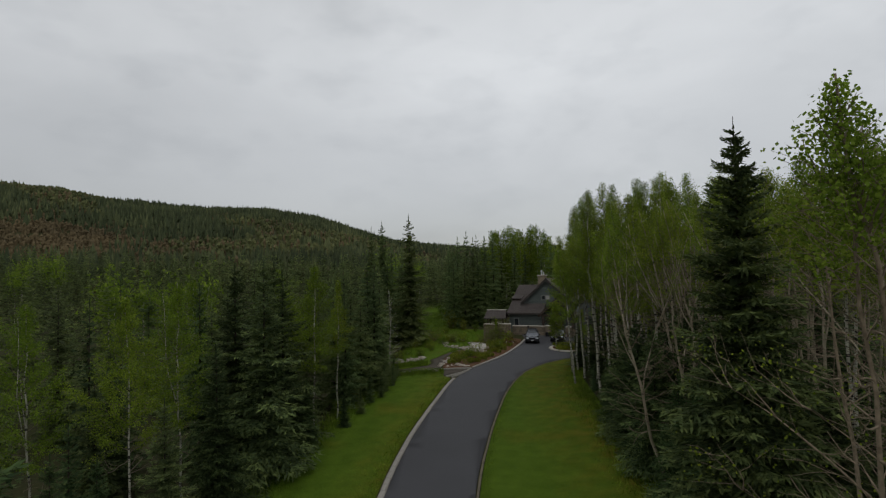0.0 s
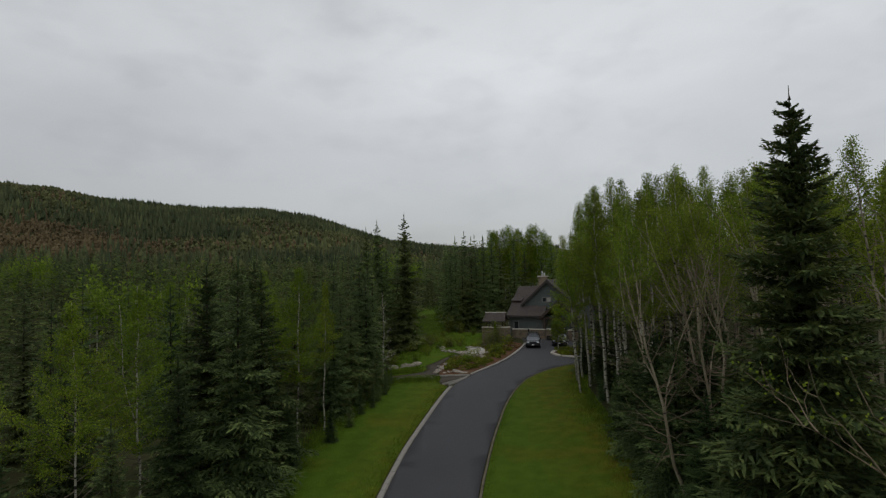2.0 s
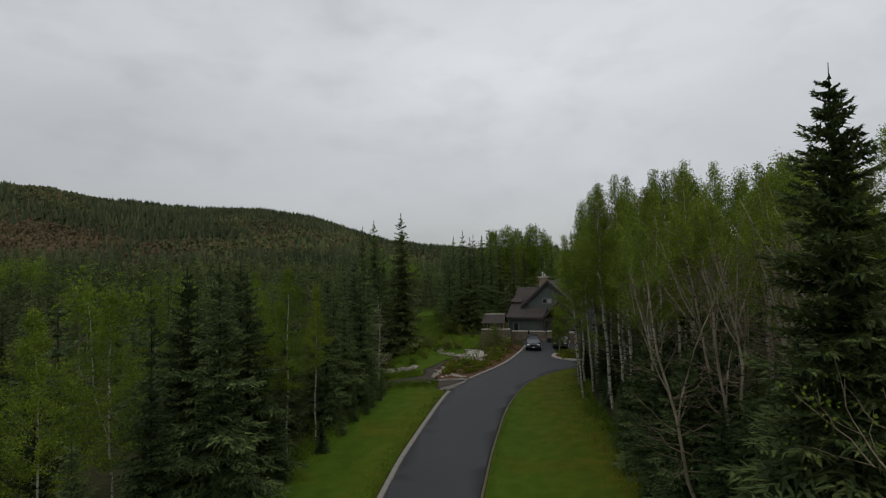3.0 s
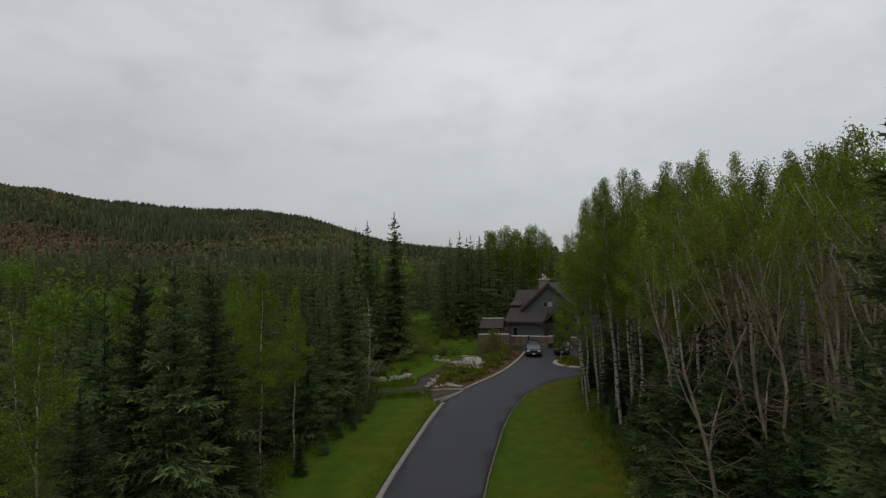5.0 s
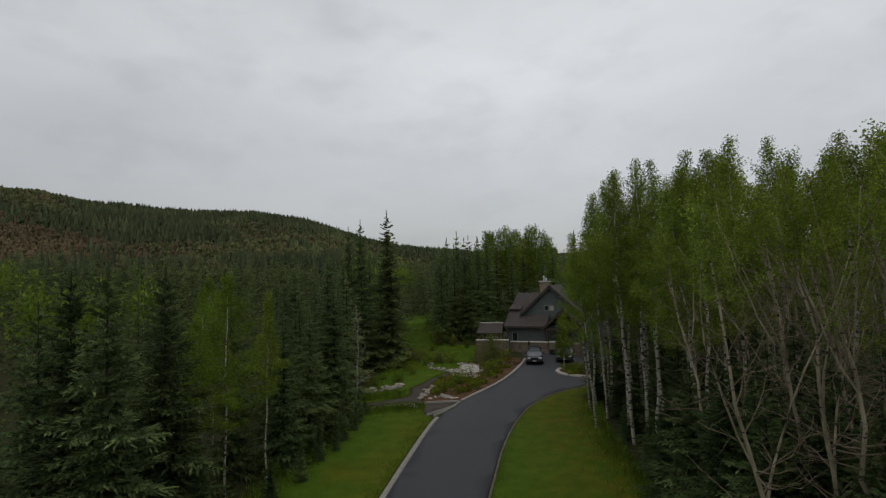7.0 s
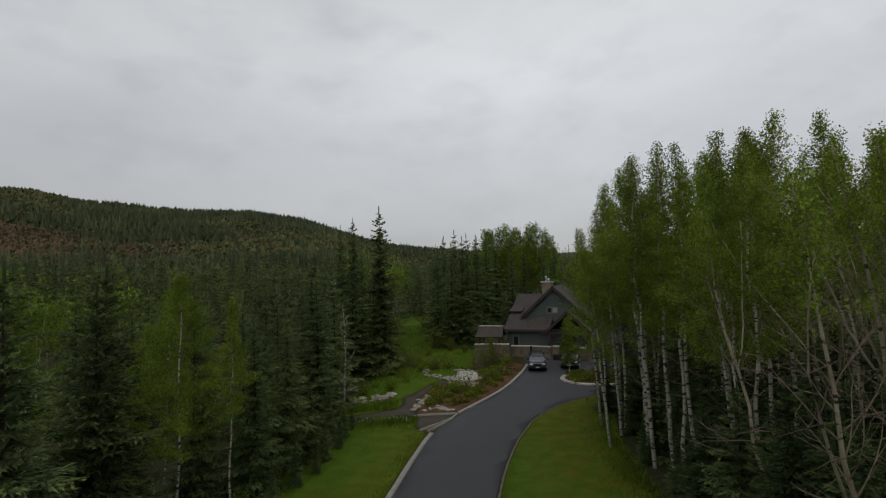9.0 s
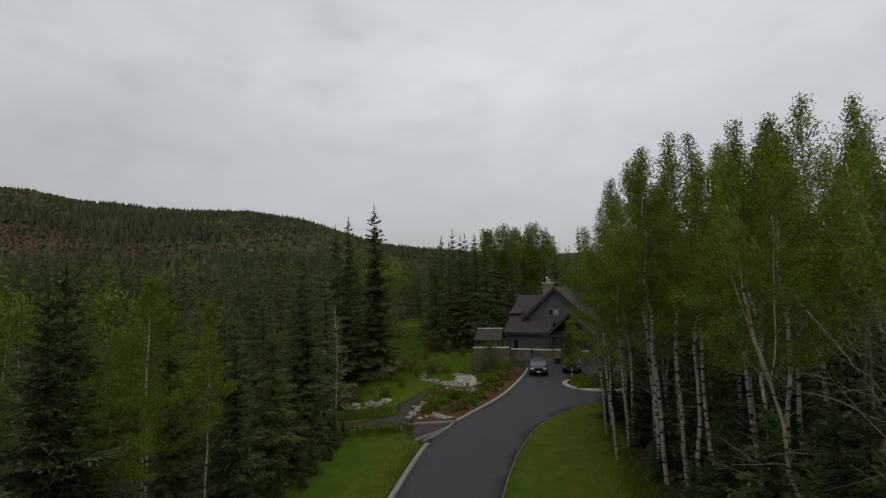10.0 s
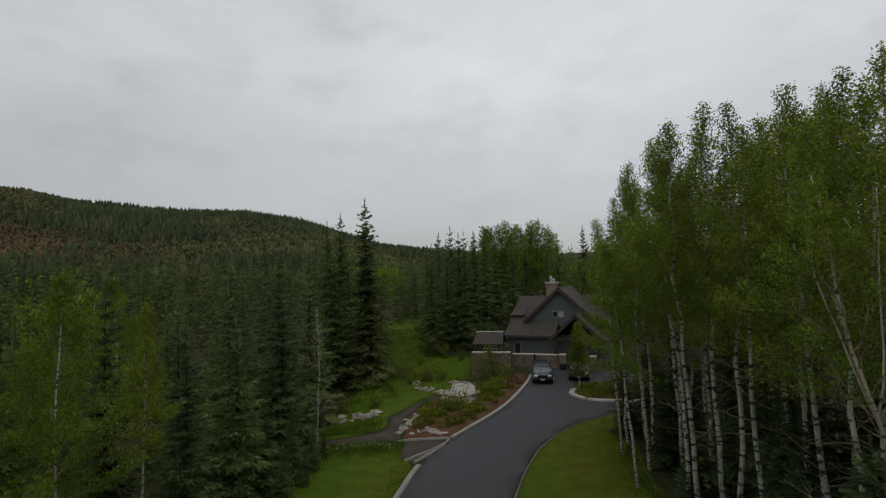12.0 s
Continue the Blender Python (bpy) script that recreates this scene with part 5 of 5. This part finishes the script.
# ---- pavilion behind the garden wall ----
pav = new("pavilion")
pav.matrix_basis = pose(5.5, 76.7, 1.6, 0, 0, -18)
tagged(pav, "small open timber pavilion with brown shingle roof", "pavilion")
for u in (0.35, 2.5):
    for v in (0.2, 2.0):
        part("post", box(0.2, 0.2, 2.95, (u, v, 0), 0.02), M_TIMBER, pav)
part("beam", box(2.7, 0.16, 0.22, (1.42, 0.2, 2.85), 0.01), M_TIMBER, pav)
part("beam", box(2.7, 0.16, 0.22, (1.42, 2.0, 2.85), 0.01), M_TIMBER, pav)
part("roof", slab((-0.1, -0.35, 2.95), (2.95, -0.35, 2.95), (2.75, 1.1, 4.0), (0.1, 1.1, 4.0), 0.12), M_ROOF, pav)
part("roof", slab((-0.1, 2.55, 2.95), (2.95, 2.55, 2.95), (2.75, 1.1, 4.0), (0.1, 1.1, 4.0), 0.12), M_ROOF, pav)
part("ridge_cap", box(2.8, 0.22, 0.12, (1.42, 1.1, 3.96), 0.02), M_CAP, pav, "pale ridge cap")
part("shelf", box(1.9, 0.3, 0.09, (1.4, 1.9, 2.2), 0.01), M_CAP, pav, "pale shelf board")
part("rail", box(2.1, 0.1, 0.1, (1.42, 2.0, 1.9), 0.01), M_TIMBER, pav)

# ---- vehicles ----


def paint(name, colour, rough=0.25):
    m, n, l, b = mat(name, rough, 0.6, 0.5)
    f = noise_node(n, l, 3.0, 3)
    l.new(ramp(n, l, f, [(0.3, tuple(0.85 * c for c in colour)), (0.7, colour)]), b.inputs["Base Color"])
    b.inputs["Coat Weight"].default_value = 0.7
    return m


M_TYRE = rough_mat("tyre_rubber", (0.014, 0.014, 0.015), (0.026, 0.026, 0.027), 3, 20, 0.9, 0.3)
M_LAMP, _n, _l, _b = mat("headlamp_glass", 0.12, 0.0, 0.6)
_b.inputs["Base Color"].default_value = (0.55, 0.57, 0.58, 1)
M_PLATE = rough_mat("plate", (0.5, 0.5, 0.5), (0.6, 0.6, 0.6), 3, 20, 0.5, 0.05)


def car(body_paint, label, m, open_bed=False):
    c = new("car")
    c.matrix_basis = m

    def loft(name, sections, material, parent, lab=""):
        """Sections along the car: (y, half width low, half width top, z low, z top)."""
        vs, fs = [], []
        for y, wl_, wt, z0, z1 in sections:
            r = 0.16 * (z1 - z0)
            ring = [(-wl_, z0), (-wl_ * 1.02, (z0 + z1) / 2), (-wt, z1 - r), (-wt + r, z1), (wt - r, z1), (wt, z1 - r), (wl_ * 1.02, (z0 + z1) / 2), (wl_, z0)]
            vs += [(x, y, z) for x, z in ring]
        for i in range(len(sections) - 1):
            for k in range(8):
                j = (k + 1) % 8
                fs.append((8 * i + k, 8 * i + j, 8 * i + 8 + j, 8 * i + 8 + k))
        fs += [tuple(range(8)), tuple(range(8 * len(sections) - 1, 8 * len(sections) - 9, -1))]
        return obj(name, vs, fs, material, parent, lab, False)

    body = loft("body", [(-2.3, 0.78, 0.72, 0.42, 0.92), (-2.2, 0.88, 0.82, 0.34, 1.02), (-1.1, 0.93, 0.87, 0.32, 1.13), (0.6, 0.94, 0.9, 0.32, 1.16), (2.0, 0.93, 0.88, 0.34, 1.14), (2.3, 0.84, 0.8, 0.45, 1.05)], body_paint, c)
    cabin_end = 0.9 if open_bed else 2.1
    loft("cabin", [(-1.15, 0.84, 0.78, 1.08, 1.16), (-0.45, 0.82, 0.64, 1.08, 1.70), (0.4, 0.82, 0.64, 1.08, 1.77), (cabin_end - 0.3, 0.8, 0.64, 1.08, 1.74), (cabin_end, 0.78, 0.7, 1.08, 1.2)], body_paint, c)
    # screen and side glass, set just proud of the cabin
    part("windscreen", slab((-0.68, -1.10, 1.19), (0.68, -1.10, 1.19), (0.56, -0.50, 1.67), (-0.56, -0.50, 1.67), 0.02), M_GLASS, c, "grey windscreen reflecting the sky")
    for sg in (-1, 1):
        part("side_window", slab((sg * 0.845, -0.75, 1.18), (sg * 0.845, cabin_end - 0.4, 1.18), (sg * 0.70, cabin_end - 0.5, 1.64), (sg * 0.70, -0.4, 1.64), 0.02), M_GLASS, c)
        part("headlight", box(0.36, 0.10, 0.17, (sg * 0.62, -2.26, 0.78), 0.03), M_LAMP, c, "clear headlight")
        mirror = part("mirror", box(0.2, 0.12, 0.16, (sg * 0.97, -0.75, 1.12), 0.03), M_BLACK, c)
        part("roof_rail", box(0.04, 1.6, 0.05, (sg * 0.56, 0.6, 1.77), 0.01), M_BLACK, c)
        part("fog_lamp", box(0.16, 0.05, 0.1, (sg * 0.66, -2.30, 0.48), 0.02), M_LAMP, c)
    part("grille", box(0.86, 0.08, 0.24, (0, -2.29, 0.72), 0.02), M_BLACK, c, "black grille")
    part("bumper", box(1.78, 0.24, 0.28, (0, -2.28, 0.38), 0.06), M_BLACK, c, "dark plastic bumper")
    part("number_plate", box(0.34, 0.03, 0.14, (0, -2.42, 0.46), 0.005), M_PLATE, c, "pale plain plate bar")
    part("bonnet", slab((-0.74, -2.18, 1.04), (0.74, -2.18, 1.04), (0.80, -1.15, 1.155), (-0.80, -1.15, 1.155), 0.03), body_paint, c)
    for sg in (-1, 1):
        for y in (-1.45, 1.45):
            bm = bmesh.new()
            bmesh.ops.create_cone(bm, cap_ends=True, segments=20, radius1=0.36, radius2=0.36, depth=0.24, matrix=pose(sg * 0.83, y, 0.36, 0, 90, 0))
            wheel = part("tyre", bm, M_TYRE, c)
            bm = bmesh.new()
            bmesh.ops.create_cone(bm, cap_ends=True, segments=16, radius1=0.23, radius2=0.2, depth=0.05, matrix=pose(sg * 0.955, y, 0.36, 0, 90, 0))
            part("rim", bm, M_METAL, wheel, "grey metal rim")
    return tagged(c, label, "car")


M_PAINT1, M_PAINT2 = paint("dark_grey_paint", (0.10, 0.11, 0.125)), paint("dark_green_paint", (0.04, 0.05, 0.042))
car(M_PAINT1, "dark grey car with roof rails parked on the drive", pose(11.15, 71.3, ground(11.15, 71.3) + 0.05, 2.4, 0, -10) @ Matrix.Diagonal((0.94, 0.9, 0.81, 1)))
car(M_PAINT2, "dark green car parked behind the planted island", pose(14.6, 71.8, ground(14.6, 71.8) + 0.05, 2.4, 0, -16) @ Matrix.Diagonal((0.94, 0.9, 0.81, 1)))

# ---- rocks ----


def rock_mesh(seed):
    rg = random.Random(seed)
    bm = bmesh.new()
    bmesh.ops.create_icosphere(bm, subdivisions=2, radius=0.5)
    off = Vector((rg.uniform(0, 99), rg.uniform(0, 99), rg.uniform(0, 99)))
    for v in bm.verts:
        d = v.co.normalized()
        v.co = v.co * (1 + 0.45 * noise.noise(d * 1.4 + off) + 0.15 * noise.noise(d * 4 + off))
    for _ in range(7):
        n = Vector((rg.uniform(-1, 1), rg.uniform(-1, 1), rg.uniform(-1, 1))).normalized()
        for v in bm.verts:
            over = v.co.dot(n) - rg.uniform(0.30, 0.33)
            if over > 0:
                v.co -= n * over
    me = bpy.data.meshes.new("boulder")
    bm.to_mesh(me)
    bm.free()
    me.materials.append(M_ROCK)
    return me


ROCKS = [rock_mesh(k) for k in range(7)]


def rock(x, y, sx, sy, sz, group, label="pale angular boulder half set in the ground"):
    ob = new("boulder", random.choice(ROCKS))
    ob.matrix_basis = Matrix.Translation((x, y, ground(x, y) + 0.22 * sz + 0.04)) @ pose(0, 0, 0, random.uniform(-12, 12), random.uniform(-12, 12), random.uniform(0, 360)) @ Matrix.Diagonal((sx, sy, sz, 1))
    return tagged(ob, label, "boulder", group)


def scatter_rocks(n, xa, xb, ya, yb, lo, hi, group):
    for _ in range(n):
        k = random.uniform(lo, hi)
        rock(random.uniform(xa, xb), random.uniform(ya, yb), k * random.uniform(1.0, 1.9), k * random.uniform(0.8, 1.2), k * random.uniform(0.4, 0.75), group)


random.seed(12)
scatter_rocks(48, -6.4, -2.5, 61.4, 63.4, 0.3, 0.62, "rock pile by the wood")
def rock_row(n, pts, spread, lo, hi, group):
    """Rocks strewn along a broken line."""
    for _ in range(n):
        k = random.randrange(len(pts) - 1)
        t = random.random()
        x = pts[k][0] + (pts[k + 1][0] - pts[k][0]) * t + random.gauss(0, spread)
        y = pts[k][1] + (pts[k + 1][1] - pts[k][1]) * t + random.gauss(0, spread)
        q = random.uniform(lo, hi)
        rock(x, y, q * random.uniform(1.0, 1.8), q * random.uniform(0.8, 1.2), q * random.uniform(0.4, 0.8), group)


rock_row(18, [(-0.5, 57.6), (-0.4, 59.4), (0.3, 61.4)], 0.14, 0.28, 0.5, "rocks of the bed's corner")
rock_row(16, [(0.3, 57.6), (1.2, 57.9), (2.2, 57.4)], 0.16, 0.28, 0.5, "rocks of the bed's corner")
rock_row(54, [(-0.3, 71.8), (0.4, 69.4), (1.8, 68.0), (2.7, 67.4)], 0.34, 0.2, 0.42, "rocks of the dry stream")
rock_row(22, [(2.7, 66.0), (3.4, 64.2), (4.5, 65.6)], 0.4, 0.26, 0.55, "rocks of the dry stream")
rock_row(16, [(2.6, 70.4), (3.8, 71.6), (5.0, 71.0)], 0.3, 0.25, 0.55, "rocks of the dry stream")
rock_row(40, [(5.1, 67.0), (6.2, 69.2), (7.6, 70.8), (8.8, 72.2)], 0.5, 0.2, 0.45, "rocks of the bed")
scatter_rocks(9, 2.9, 4.8, 66.6, 70.4, 0.15, 0.3, "rocks of the dry stream")
scatter_rocks(14, 5.4, 8.8, 70.0, 73.0, 0.25, 0.5, "rocks of the bed")
sheet("stream_bed", [(2.6, 66.6), (3.6, 65.8), (4.9, 67.0), (5.0, 69.6), (4.4, 71.0), (3.2, 70.6), (2.9, 68.6)], 0.11, M_SAND, "dry stream bed of pale sand and grit", "stream bed", 0.8)

# ---- shrubs and small plants ----


def make_shrub(seed, H, R, leaves, material, leaf=0.07, label="", name="shrub"):
    rg, nr = random.Random(seed), np.random.RandomState(seed)
    sh = new(name)
    tips = []
    for k in range(9):
        a = k * 0.7 + rg.uniform(-0.3, 0.3)
        ln = wander(rg, (0, 0, -0.05), (math.cos(a) * R / H, math.sin(a) * R / H, 1.0), H * rg.uniform(0.7, 1.0), 4, 0.2)
        obj("stem", *tube(ln, [0.018, 0.014, 0.010, 0.007, 0.003], 4), M_TWIG, sh)
        tips += ln[1:]
    t = np.array([tuple(p) for p in tips])
    c = t[nr.randint(0, len(t), leaves)] + nr.normal(0, 0.16 * R + 0.05, (leaves, 3))
    c[:, 2] = np.maximum(c[:, 2], 0.03)
    d = unit(nr.normal(0, 1, (leaves, 3)) + (0, 0, 0.4))
    sd = unit(np.cross(d, nr.normal(0, 1, (leaves, 3))))
    z = leaf * nr.uniform(0.7, 1.4, leaves)
    cr = new("foliage", blade_mesh("foliage", blades(c, d, sd, z * 1.3, z, 4), (material,)))
    cr.parent = sh
    sh["tall"] = float(H)
    return tagged(sh, label, "shrub", "shrubs of the garden")


M_OLIVE = leaf_mat("olive_leaves", [(0.0, (0.082, 0.092, 0.026)), (0.5, (0.140, 0.148, 0.042)), (1.0, (0.21, 0.21, 0.07))], 0.5, 0.2, 0.02)
M_RUST = leaf_mat("rust_leaves", [(0.0, (0.07, 0.035, 0.018)), (0.5, (0.14, 0.07, 0.035)), (1.0, (0.22, 0.13, 0.06))], 0.3, 0.2, 0.02)
SHRUBS = [make_shrub(1, 1.0, 0.7, 460, M_SHRUB, 0.07, "rounded yellow-green garden shrub"), make_shrub(2, 1.5, 0.8, 560, M_OLIVE, 0.07, "loose olive-green garden shrub"),
          make_shrub(3, 0.7, 0.7, 500, M_RUST, 0.06, "low rust-red garden shrub"), make_shrub(4, 2.8, 0.8, 1300, M_OLIVE, 0.07, "tall loose olive shrub against the wall")]
for k, x, y, h in ((3, 7.0, 73.0, 3.2), (3, 6.2, 72.2, 3.0), (3, 5.6, 70.6, 2.2), (0, 7.9, 72.2, 1.5), (1, 4.9, 71.8, 1.5), (0, 3.4, 63.6, 1.3), (0, 5.6, 66.2, 1.4), (1, 8.4, 73.0, 1.2), (1, 6.0, 72.4, 0.9), (0, 2.6, 62.5, 1.0), (0, 1.8, 61.0, 0.8), (0, 2.4, 63.4, 0.9), (1, 5.4, 67.8, 1.2), (0, 6.2, 66.6, 0.9), (2, 7.4, 68.6, 0.8), (2, 8.2, 70.4, 0.9),
                   (0, 7.0, 69.8, 0.8), (1, 6.2, 70.8, 1.3), (2, 3.0, 60.2, 0.6), (2, 1.2, 59.6, 0.5), (0, 4.8, 63.8, 0.8), (2, 5.8, 65.0, 0.6), (0, 0.9, 64.2, 0.8), (1, 1.0, 72, 1.6), (0, 2.2, 72.4, 1.4), (1, -1.5, 74, 1.8), (0, -2.4, 70, 1.0),
                   (0, 14.2, 65.6, 1.0), (1, 15.6, 65.4, 1.5), (2, 17.0, 64.8, 0.9), (0, 16.4, 66.8, 1.2), (1, 18.0, 66, 1.8), (1, 13.5, 66.4, 0.8), (1, -6.4, 66.5, 1.5), (0, -5.4, 64.8, 1.1), (1, -7.0, 54.5, 1.4), (0, -6.2, 50.6, 0.9), (1, -7.8, 45.0, 1.3), (0, -8.4, 42.6, 1.0), (1, 12.4, 42.0, 1.0), (0, 11.8, 40.4, 0.8)):
    plant(SHRUBS[k], x, y, h)
rg = random.Random(31)
for _ in range(150):
    x, y = rg.uniform(0.5, 9.2), rg.uniform(58, 73)
    if edge_x(-1, min(y, 70)) - 0.7 > x > 0.2 + max(0, (y - 62)) * 0.32 and not (y > 64.4 and x < 5):
        plant(SHRUBS[rg.choice((0, 0, 0, 1, 2))], x, y, rg.uniform(0.2, 0.5))
for _ in range(30):
    x, y = rg.uniform(-5.2, 2.4), rg.uniform(64.5, 84)
    if x < -0.6 + 0.36 * (y - 64) - 1.0 and not (0.2 < x and 72.6 < y < 80.6):
        plant(SHRUBS[0], x, y, rg.uniform(0.3, 1.1))
for x, y, h in ((0.9, 83.2, 2.6), (2.6, 82.0, 1.8), (-4.6, 83, 2.4), (-0.2, 96, 3.0), (-5.0, 92, 3.2), (4.4, 80.6, 1.4)):
    plant(SHRUBS[0], x, y, h, None, 0.6, "young bright green sapling in the clearing")
TREELET = make_aspen(71, 5, 1.0, 3400, 0.2, 0.08, 18, 0, 0.03, 0.6, 0.3, 0.6, leaf_material=M_YOUNG)
plant(TREELET, 13.15, 66.5, 5.6, 0, 1.35, "small leafy tree on the planted island")
plant(TREELET, 16.2, 65.8, 4.6, 120, 1.0, "small leafy tree on the planted island")
plant(TREELET, 6.6, 72.6, 3.2, 40, 0.8, "young tree beside the garden wall")
for p in (*SHRUBS, TREELET):
    for o in (*p.children_recursive, p):
        bpy.data.objects.remove(o)


def tall_grass():
    """Unmown blades along the edges of the lawns and on the bank."""
    nr = np.random.RandomState(3)
    C, L = [], []
    for _ in range(3000):
        y = nr.uniform(22, 52)
        x, yy = edge(-1, y, 0.45 + abs(nr.normal(0, 0.5)))
        C.append((x, yy))
        L.append(nr.uniform(0.05, 0.2))
    for _ in range(2500):
        y = nr.uniform(22, 47)
        x, yy = edge(1, y, 0.3 + abs(nr.normal(0, 0.25)))
        C.append((x, yy))
        L.append(nr.uniform(0.04, 0.12))
    for _ in range(9000):
        y = nr.uniform(22, 54)
        x = float(np.interp(y, [22, 30, 40, 46, 52, 54], [-9.7, -9.6, -8.4, -7.2, -6.4, -6])) + nr.normal(0, 0.6)
        C.append((x, y))
        L.append(nr.uniform(0.1, 0.4))
    for _ in range(9000):
        y = nr.uniform(20, 55)
        x = float(np.interp(y, [20, 26, 35, 43, 50, 55], [9.4, 9.6, 10.4, 11.0, 11.8, 13.2])) - abs(nr.normal(0, 0.9)) + 0.4
        C.append((x, y))
        L.append(nr.uniform(0.1, 0.35))
    for _ in range(16000):
        y = nr.uniform(58, 110)
        x = nr.uniform(-6, 1.5 if y > 80 else 4.5)
        if x < -2.5 or y > 68:
            C.append((x, y))
            L.append(nr.uniform(0.1, 0.4))
    for _ in range(7000):
        x = nr.uniform(-5.6, -0.3)
        C.append((x, 56.0 - 0.25 * (x + 3) ** 2 / 9 - abs(nr.normal(0, 0.9))))
        L.append(nr.uniform(0.12, 0.38))
    for _ in range(3500):
        x = nr.uniform(-6.0, -2.0)
        C.append((x, 58.3 + abs(nr.normal(0, 1.3))))
        L.append(nr.uniform(0.12, 0.35))
    n = len(C)
    c = np.array([(x, y, ground(x, y) + 0.04) for x, y in C])
    d = unit(nr.normal(0, 0.35, (n, 3)) + (0, 0, 1))
    sd = unit(np.cross(d, nr.normal(0, 1, (n, 3))))
    ob = new("grass", blade_mesh("grass", blades(c, d, sd, np.array(L), nr.uniform(0.02, 0.05, n)), (M_SHRUB,)))
    return tagged(ob, "taller unmown grass along the lawn edges", "grass", "", "stuff")


tall_grass()


def wild_flowers():
    """Pale seed heads standing in the unmown fringe by the garden path."""
    nr = np.random.RandomState(21)
    x = nr.uniform(-5.0, -0.4, 90)
    y = 55.6 - np.abs(nr.normal(0, 0.7, 90))
    c = np.array([(a, b, ground(a, b) + 0.3) for a, b in zip(x, y)])
    d = unit(nr.normal(0, 0.5, (90, 3)) + (0, 0, 1))
    ob = new("wild_flowers", blade_mesh("wild_flowers", blades(c, d, unit(np.cross(d, nr.normal(0, 1, (90, 3)))), nr.uniform(0.06, 0.11, 90), nr.uniform(0.05, 0.09, 90), 4), (M_CAP,)))
    return tagged(ob, "pale seed heads in the long grass by the path", "flowers", "", "stuff")


wild_flowers()


def ground_cover():
    """Low leafy plants that fill the flower bed and the island."""
    nr = np.random.RandomState(14)
    C = []
    while len(C) < 6500:
        x, y = nr.uniform(-0.2, 9.2), nr.uniform(58.5, 74)
        u = edge_x(-1, min(y, 70)) - 0.4 - x
        if u > 0.5 and x > 0.1 + max(0, y - 61) * 0.3 and not (64.4 < y < 71.4 and x < 5.2) and noise.noise((x * 0.9, y * 0.9, 6)) > 0.16 - 0.08 * min(u, 3):
            C.append((x, y, ground(x, y) + nr.uniform(0.05, 0.38)))
    while len(C) < 10000:
        x, y = nr.uniform(13, 18.5), nr.uniform(64, 68.5)
        if noise.noise((x, y, 9)) > -0.1:
            C.append((x, y, ground(x, y) + nr.uniform(0.08, 0.4)))
    n = len(C)
    d = unit(nr.normal(0, 0.7, (n, 3)) + (0, 0, 0.8))
    sd = unit(np.cross(d, nr.normal(0, 1, (n, 3))))
    z = nr.uniform(0.07, 0.16, n)
    ob = new("ground_cover", blade_mesh("ground_cover", blades(np.array(C), d, sd, z * 1.3, z), (M_SHRUB,)))
    return tagged(ob, "low green planting between the rocks of the bed", "plants", "", "stuff")


ground_cover()
